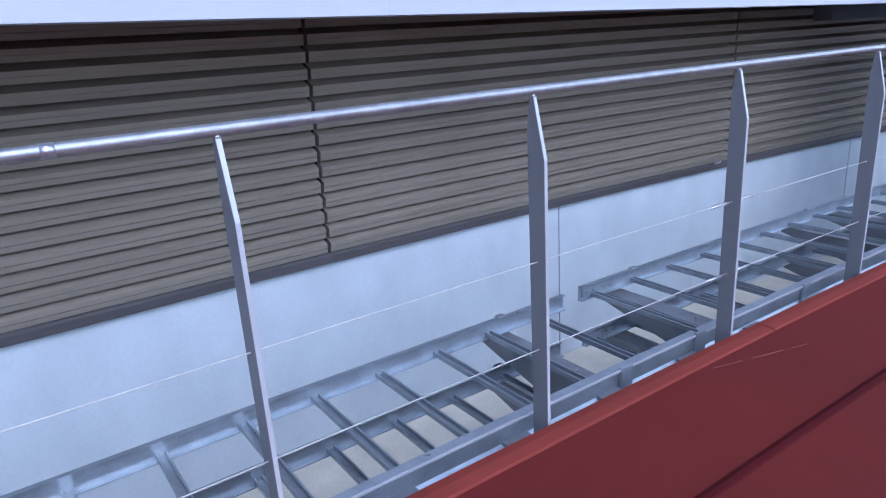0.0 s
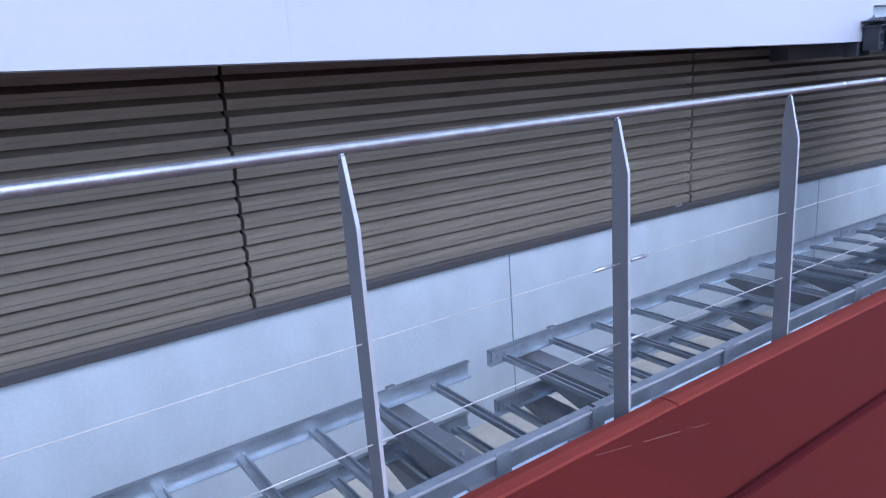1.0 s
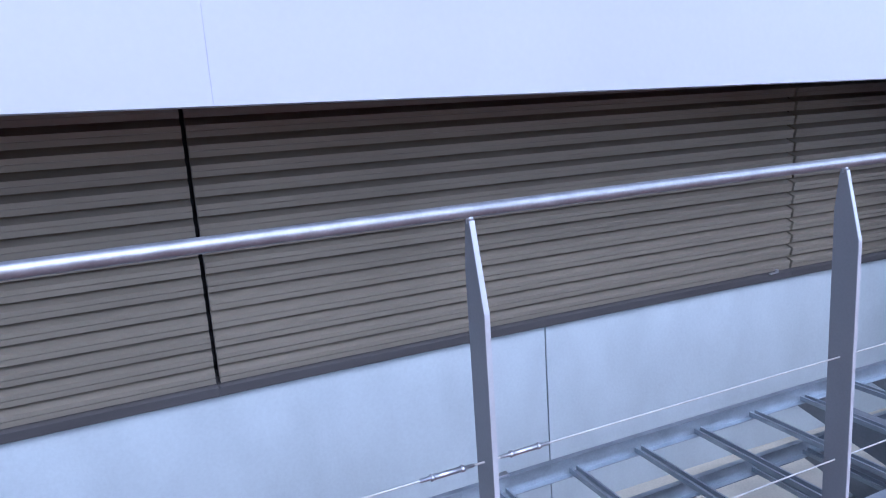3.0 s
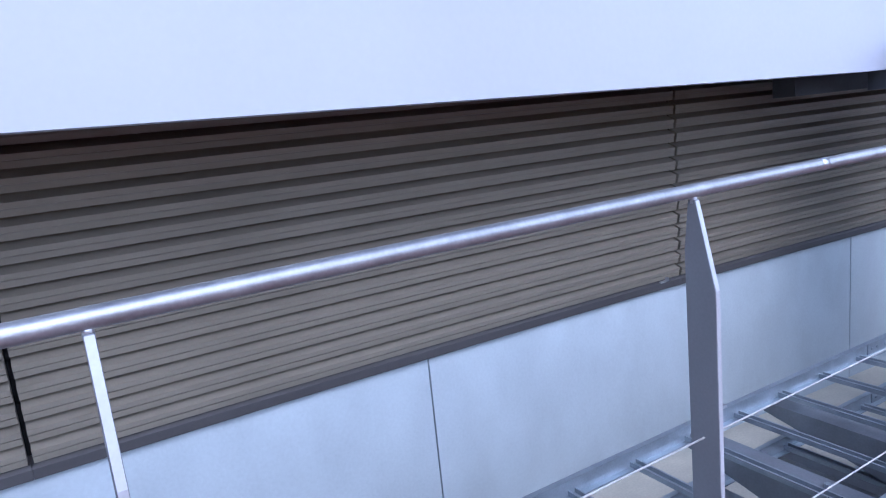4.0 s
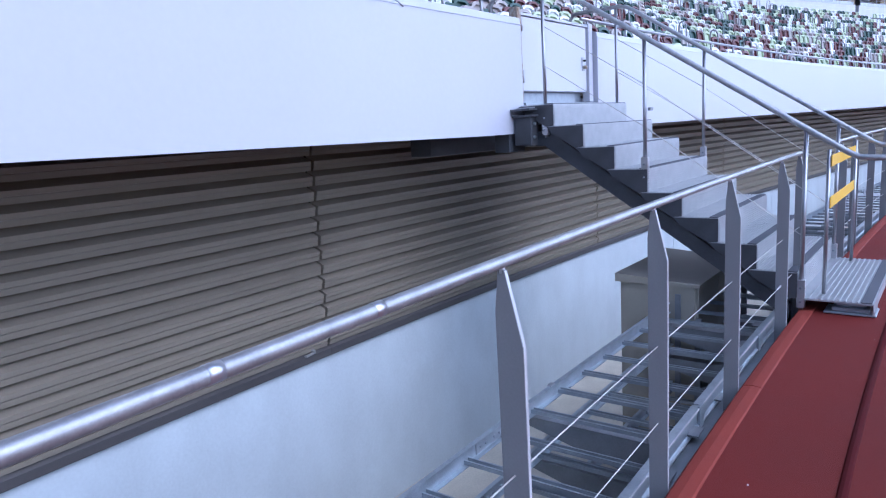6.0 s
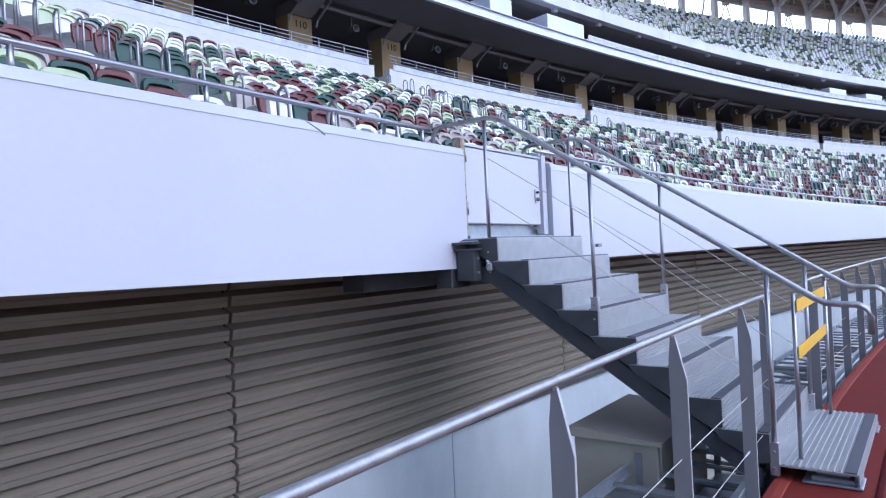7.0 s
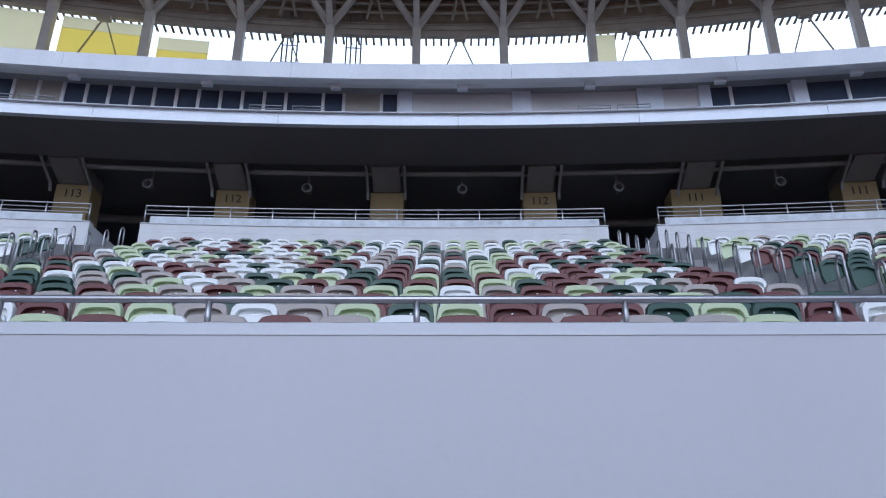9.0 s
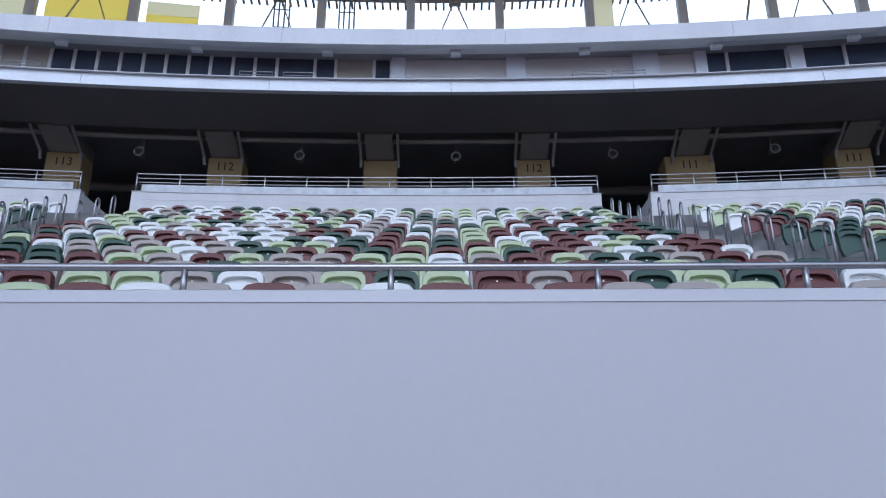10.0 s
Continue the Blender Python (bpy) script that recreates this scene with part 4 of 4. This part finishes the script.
for k in range(-10, 17):
    x0 = 6.1 * k
    part("edge_panel", sweep([(19.45, 14.16), (19.54, 14.16), (19.54, 14.76), (19.45, 14.74)], x0 + 0.005 - XC, x0 + 6.095 - XC, 1.5), SLAB, us)
for k in range(-8, 18):
    t = thing("soffit_lamp", at(1.2 + 3.55 * k, 19.9, 14.13), "small pale rectangular lamp under the upper slab", "lamp", "soffit lamps")
    part("housing", box(-0.17, -0.1, -0.09, 0.17, 0.1, 0.09, 0.01), SLAB, t)

# windows, blinds and piers of the boxes
WIDEN = (20.6 - CY) / R0            # widths grow outwards with the radius


def box_window(x0, x1, kind):
    w = thing("box_window", at((x0 + x1) / 2), {"glass": "dark glazed window of a viewing box, sky reflection in its blue colour", "blind": "viewing box window with a beige blind drawn", "panel": "plain grey closed panel of a viewing box"}[kind], "window", "viewing box windows", kind="structure")
    d = (x1 - x0) / 2 * WIDEN
    z0, z1 = 12.902, 14.58
    if kind == "panel":
        part("infill", box(-d, 20.62, z0, d, 20.70, z1), BOOTH, w)
        part("head", box(-d, 20.58, z1 - 0.10, d, 20.618, z1), SLAB, w)
    else:
        part("pane", box(-d + 0.03, 20.66, z0 + 0.05, d - 0.03, 20.675, z1 - 0.03), GLASS if kind == "glass" else BLIND, w)
        part("frame", box(-d, 20.60, z0, -d + 0.05, 20.72, z1), FRAME, w)
        part("frame", box(d - 0.05, 20.60, z0, d, 20.72, z1), FRAME, w)
        part("sill", box(-d + 0.051, 20.58, z0, d - 0.051, 20.74, z0 + 0.05), FRAME, w)
        part("head", box(-d + 0.051, 20.61, z1 - 0.03, d - 0.051, 20.72, z1), FRAME, w)


def pier(x0, x1):
    d = (x1 - x0) / 2 * WIDEN
    solid("pier", box(-d + 0.004, 20.45, 12.902, d - 0.004, 20.75, 14.60, 0.01), BALC, at((x0 + x1) / 2), "pale concrete pier between the viewing boxes", "pier", "box piers", kind="structure")


def PX(p):
    return 4.17 + (p - 784) * 0.01635


for shift in (0, -26.5):
    px = [137 + 37.4 * i for i in range(11)]
    for a, b in zip(px, px[1:]):
        box_window(PX(a) + shift, PX(b) + shift, "glass")
    box_window(PX(511) + shift, PX(576) + shift, "glass")
    box_window(PX(576) + shift, PX(612) + shift, "glass")
    box_window(PX(612) + shift, PX(678) + shift, "blind")
    box_window(PX(678) + shift, PX(708) + shift, "glass")
    for a, b in ((57, 97), (97, 137)):
        box_window(PX(a) + shift, PX(b) + shift, "blind")
    for a in (-23, 17):
        box_window(PX(a) + shift, PX(a + 40) + shift, "glass")
    for a, b in ((708, 733), (906, 940), (1122, 1166), (1226, 1246), (1380, 1404)):
        pier(PX(a) + shift, PX(b) + shift)
    for a, b in ((733, 906), (940, 1122), (1166, 1226)):
        box_window(PX(a) + shift, PX(b) + shift, "panel")
    for a, b in ((1246, 1282), (1282, 1380), (1404, 1472), (1472, 1552)):
        box_window(PX(a) + shift, PX(b) + shift, "glass")
pier(PX(1590), PX(1625))
for a, b in ((1625, 1790), (1830, 1990)):
    box_window(PX(a), PX(b), "panel")
pier(PX(1790), PX(1830))
pier(PX(1990), PX(2020))

# folding steel frames standing on the balcony ledge
for x in (-7.0, -6.0, -0.35, 0.75, 8.1, 9.1, 17.0, 18.2, 19.4):
    t = thing("ledge_frame", at(x, 18.36, 12.22), "thin dark steel frame on the balcony ledge", "frame", "ledge frames")
    part("hoop", tube([(-0.48, 0.1, 0.0), (-0.48, 0.0, 0.19), (0.48, 0.0, 0.19), (0.48, 0.1, 0.0)], 0.018, 6), GALV_DARK, t)
    part("crossbar", tube([(-0.47, 0.02, 0.1), (0.47, 0.02, 0.1)], 0.012, 6), GALV_DARK, t)
for x, w in ((27.8, 0.75), (32.3, 1.5), (61, 1.2), (66, 1.2)):
    solid("camera_platform", box(-w, 18.5, 12.1, w, 20.0, 13.05, 0.02), BALC, at(x), "white boxed platform on the balcony front", "platform", "balcony platforms")
solid("balcony_glass", sweep(rect(18.50, 12.30, 18.53, 12.62), 34 - XC, A1, 1.5), GLASSY, at(XC), "streaked translucent balustrade of the middle tier", "balustrade", kind="structure")

# middle-tier and upper-tier seats, far round the bowl
fv, ff, fm = [], [], []
for k in range(5):
    for i in range(130):
        x = 36 + 0.52 * i
        if rng.random() < 0.94:
            add_far(at(x, 19.6 + 0.85 * k, 12.2 + 0.42 * k), rng.choices(range(5), [0.4, 0.2, 0.2, 0.06, 0.14])[0])
far_object("middle_tier_seats", fv, ff, fm, "white and green seats of the distant middle tier", "stadium seats")
bm = bmesh.new()
for k in range(95):
    x = 20 + 0.9 * k
    m = Matrix.Rotation(-(x - XC) / R0, 4, "Z")
    add_tube(bm, [arc(x - XC, 20.5, 12.4), arc(x - XC, 20.5, 13.4)], 0.03, 5)
ob = solid("middle_tier_posts", bm, GALV_DARK, at(XC), "row of thin dark posts on the middle tier", "posts", kind="stuff")
prof = [(19.58, 14.36)]
UR = 24
for k in range(UR):
    prof += [(20.0 + 0.85 * k, 14.36 + 0.56 * k), (20.85 + 0.85 * k, 14.36 + 0.56 * k)]
prof += [(20.85 + 0.85 * (UR - 1), 13.9), (26.9, 14.86), (19.58, 14.30)]
solid("upper_terrace", sweep(prof, A0, A1, 2.0), STEP, at(XC), "grey concrete terrace of the upper tier", "terrace", kind="structure")
fv, ff, fm = [], [], []
for k in range(UR):
    step = 0.52
    n = int((RIGHT + 30) / step)
    for i in range(n):
        x = -30 + step * i
        if x < 15:
            continue
        if rng.random() < 0.95:
            add_far(at(x, 20.5 + 0.85 * k, 14.36 + 0.56 * k), rng.choices(range(5), [0.45, 0.25, 0.22, 0.02, 0.06])[0])
far_object("upper_tier_seats", fv, ff, fm, "white, pale green and dark seats of the upper tier", "stadium seats")

# ---------------------------------------------------------------- rim columns and roof
RY = 42.2
DIP_X = [-46.0, 24.0, 40.0, 60.0, 80.0, 104.0]
DIP_Z = [0.0, 0.0, 0.7, 2.0, 2.8, 3.2]


def turn_of(x):
    px, py, _ = bend(x, 30.0)
    return math.atan2(px - XC, py - CY)


def dip(x):
    """How far the rim and roof lie lower further round the bowl."""
    for (xa, za), (xb, zb) in zip(zip(DIP_X, DIP_Z), zip(DIP_X[1:], DIP_Z[1:])):
        if x <= xb:
            return za + (zb - za) * (x - xa) / (xb - xa)
    return DIP_Z[-1]


TURNS = [(turn_of(LEFT + 2.0 * i), dip(LEFT + 2.0 * i)) for i in range(76)]


def sag(ob):
    """Lower a member that runs round the bowl by the dip at each point."""
    k = 0
    for v in ob.data.vertices:
        a = math.atan2(v.co.x, v.co.y - CY)
        k = min(max(k, 0), len(TURNS) - 2)
        while k < len(TURNS) - 2 and TURNS[k + 1][0] < a:
            k += 1
        while k > 0 and TURNS[k][0] > a:
            k -= 1
        (a0, d0), (a1, d1) = TURNS[k], TURNS[k + 1]
        v.co.z -= d0 + (d1 - d0) * (a - a0) / (a1 - a0)
    return ob


COLX = [2.72 + 4.53 * k for k in range(-11, 23)]
shaft_mesh = mesh_of("shaft", box(-0.30, RY - 0.3, 25.4, 0.30, RY + 0.3, 34.5, 0.03), RIMCOL)


def strut_mesh(a, b, w):
    bm = bmesh.new()
    a, b = Vector(a), Vector(b)
    d = (b - a)
    m = Matrix.Translation((a + b) / 2) @ d.to_track_quat("Z", "Y").to_matrix().to_4x4()
    add_box(bm, -w, -w, -d.length / 2, w, w, d.length / 2, m=m)
    return bm


left_arm = mesh_of("strut", strut_mesh((0, RY, 34.2), (-2.2, RY - 0.4, 37.6), 0.19), RIMCOL)
right_arm = mesh_of("strut", strut_mesh((0, RY, 34.2), (2.2, RY - 0.4, 37.6), 0.19), RIMCOL)
in_arm = mesh_of("strut", strut_mesh((0, RY - 0.2, 34.4), (0, RY - 7.0, 38.0), 0.22), RIMCOL)


def deck_z(y):
    return 37.3 + 0.30 * (RY + 1 - y)


def chord_z(y):
    return 38.0 + 0.205 * (RY - 7 - y)


lower_chord = mesh_of("chord", strut_mesh((0, RY - 7, chord_z(RY - 7)), (0, 8.0, chord_z(8.0)), 0.20), ROOF)
upper_chord = mesh_of("chord", strut_mesh((0, RY + 1, deck_z(RY + 1) - 0.5), (0, 8.0, deck_z(8.0) - 0.5), 0.20), ROOF)
webs = []
for k in range(7):
    ya, yb, yc = RY - 7 - 3.8 * k, RY - 8.9 - 3.8 * k, RY - 10.8 - 3.8 * k
    webs.append(mesh_of("web", strut_mesh((0, ya, chord_z(ya)), (0, yb, deck_z(yb) - 0.5), 0.12), ROOF))
    webs.append(mesh_of("web", strut_mesh((0, yb, deck_z(yb) - 0.5), (0, yc, chord_z(yc)), 0.12), ROOF))
diagonal = mesh_of("brace", strut_mesh((0, RY - 7, 38.0), (4.3, RY - 0.4, 38.4), 0.10), ROOF)
for x in COLX:
    c = thing("rim_column", at(x, z=-dip(x)), "pale steel rim column with branching struts carrying the roof", "column", "rim columns", kind="structure")
    part("shaft", shaft_mesh, RIMCOL, c)
    for me in (left_arm, right_arm, in_arm):
        part("strut", me, RIMCOL, c)
    part("brace", diagonal, ROOF, c)
    t = thing("roof_truss", at(x, z=-dip(x)), "brown-grey steel roof truss spanning inwards", "truss", "roof trusses", kind="structure")
    part("chord", lower_chord, ROOF, t)
    part("chord", upper_chord, ROOF, t)
    for me in webs:
        part("web", me, ROOF, t)
for i in range(9):
    y = RY - 7 - 3.8 * i
    if y > 8:
        sag(solid("purlin", tube([arc(A0 + (A1 - A0) * j / 90, y, chord_z(y)) for j in range(91)], 0.19, 6), ROOF, at(XC), "round steel ring member of the roof", "purlin", "roof ring members", kind="structure"))
for i in range(19):
    y = RY - 0.4 - 1.9 * i
    if y > 8:
        sag(solid("purlin", tube([arc(A0 + (A1 - A0) * j / 90, y, deck_z(y) - 0.35) for j in range(91)], 0.13, 6), ROOF, at(XC), "upper steel ring member of the roof", "purlin", "roof ring members", kind="structure"))
bm = bmesh.new()
for i in range(88):
    y = RY + 1.2 - 0.42 * i
    if y > 7:
        add_sweep(bm, rect(y - 0.13, deck_z(y) - 0.16, y + 0.13, deck_z(y) - 0.06), A0, A1, 3.0)
sag(solid("roof_slats", bm, ROOFWOOD, at(XC), "rows of brown timber slats under the roof", "roof slats", kind="stuff"))
sag(solid("roof_deck", sweep([(RY + 3, deck_z(RY + 3)), (7.0, deck_z(7.0)), (7.0, deck_z(7.0) + 0.4), (RY + 3, deck_z(RY + 3) + 0.4)], A0, A1, 2.0), SOFFIT_IN, at(XC), "dark roof deck over the stand", "roof", kind="structure"))
sag(solid("rim_beam", sweep(rect(RY + 0.5, 34.0, RY + 0.9, 35.0), A0, A1, 2.0), ROOF, at(XC), "brown steel edge beam behind the rim columns", "beam", kind="structure"))
sag(solid("rim_lattice", sweep(rect(RY + 1.3, 35.1, RY + 1.5, 37.3), A0, A1, 2.0), ROOFWOOD, at(XC), "brown timber screen above the edge beam", "screen", kind="structure"))
for y, z, r in ((RY + 0.42, 34.98, 0.07), (RY + 0.42, 34.5, 0.05), (RY + 0.3, 35.9, 0.11), (RY + 0.3, 36.7, 0.11), (RY - 0.5, 37.6, 0.12)):
    sag(solid("rim_pipe", tube([arc(A0 + (A1 - A0) * j / 90, y, z) for j in range(91)], r, 6), ROOF, at(XC), "thin steel pipe along the rim beam", "pipe", "rim pipes", kind="structure"))
# slim braces hanging in every second opening of the rim
for k in range(-10, 22):
    xm = 2.72 + 4.53 * (k + 0.5)
    t = thing("rim_brace", at(xm, z=-dip(xm)), "slim steel brace between the rim columns", "brace", "rim braces", kind="structure")
    if k % 2 == 0:
        part("leg", strut_mesh((0, RY + 0.7, 34.1), (-1.7, RY + 0.7, 29.6), 0.045), ROOF, t)
        part("leg", strut_mesh((0, RY + 0.7, 34.1), (1.7, RY + 0.7, 29.6), 0.045), ROOF, t)
        part("gusset", box(-0.45, RY + 0.45, 33.7, 0.45, RY + 0.95, 34.05, 0.05), ROOF, t)
    elif k > 2:
        part("leg", strut_mesh((2.0, RY + 0.7, 34.0), (1.0, RY + 0.7, 29.6), 0.07), ROOF, t)
    part("hanger", strut_mesh((-0.6, RY + 0.2, 35.2), (0.0, RY - 0.2, 37.6), 0.08), ROOF, t)
    part("hanger", strut_mesh((0.6, RY + 0.2, 35.2), (0.0, RY - 0.2, 37.6), 0.08), ROOF, t)
solid("rim_ledge", sweep(rect(RY - 0.6, 27.0, RY + 0.8, 27.6), A0, A1, 2.0), SLAB, at(XC), "grey rim ledge behind the upper tier", "ledge", kind="structure")
# eaves slats seen against the sky
slat_m = mesh_of("eave_slat", box(-0.08, RY + 0.95, 34.1, 0.08, RY + 1.9, 34.2), ROOFWOOD)
ev = thing("eave_screen", at(XC), "row of timber eave slats against the sky", "eave", kind="structure")
for k in range(230):
    part("eave_slat", slat_m, ROOFWOOD, ev, m=at(XC).inverted() @ at(-34 + 0.40 * k, z=-dip(-34 + 0.40 * k)))
# yellow and cream screens hung between the rim columns
for x0, x1, z0, z1, mat in ((-15.1, -11.2, 29.5, 32.9, BANNER), (-15.1, -11.2, 32.92, 33.9, CREAM), (-10.5, -8.0, 29.5, 31.9, BANNER), (-10.5, -8.0, 31.92, 33.0, CREAM), (-19.6, -15.7, 29.5, 33.9, CREAM), (11.9, 13.1, 29.0, 34.0, CREAM)):
    xm = (x0 + x1) / 2
    solid("rim_screen", sweep(rect(RY + 1.0, z0, RY + 1.06, z1), x0 - xm, x1 - xm, 1.0), mat, at(xm), ("plain yellow sheet screen hung at the stadium rim" if mat is BANNER else "cream sheet screen hung at the stadium rim"), "screen", "rim screens")
# ladder towers by the rim
for x in (-3.9, -0.6):
    t = thing("rim_tower", at(x), "slender dark steel frame tower at the rim", "tower", "rim towers")
    for dx in (-0.55, -0.2, 0.2, 0.55):
        part("leg", tube([(dx, RY + 0.8, 25.4), (dx, RY + 0.8, 36.5)], 0.07, 6), GALV_DARK, t)
    for z in (31.5, 33.0, 34.5):
        part("tie", tube([(-0.6, RY + 0.8, z), (0.6, RY + 0.8, z)], 0.05, 6), GALV_DARK, t)

# pale hazy sky far behind the rim
solid("backdrop", sweep(rect(400, -2, 401, 520), -110, 340, 6), SKYCARD, at(XC), "plain pale bright sky behind the stadium", "sky", kind="structure")
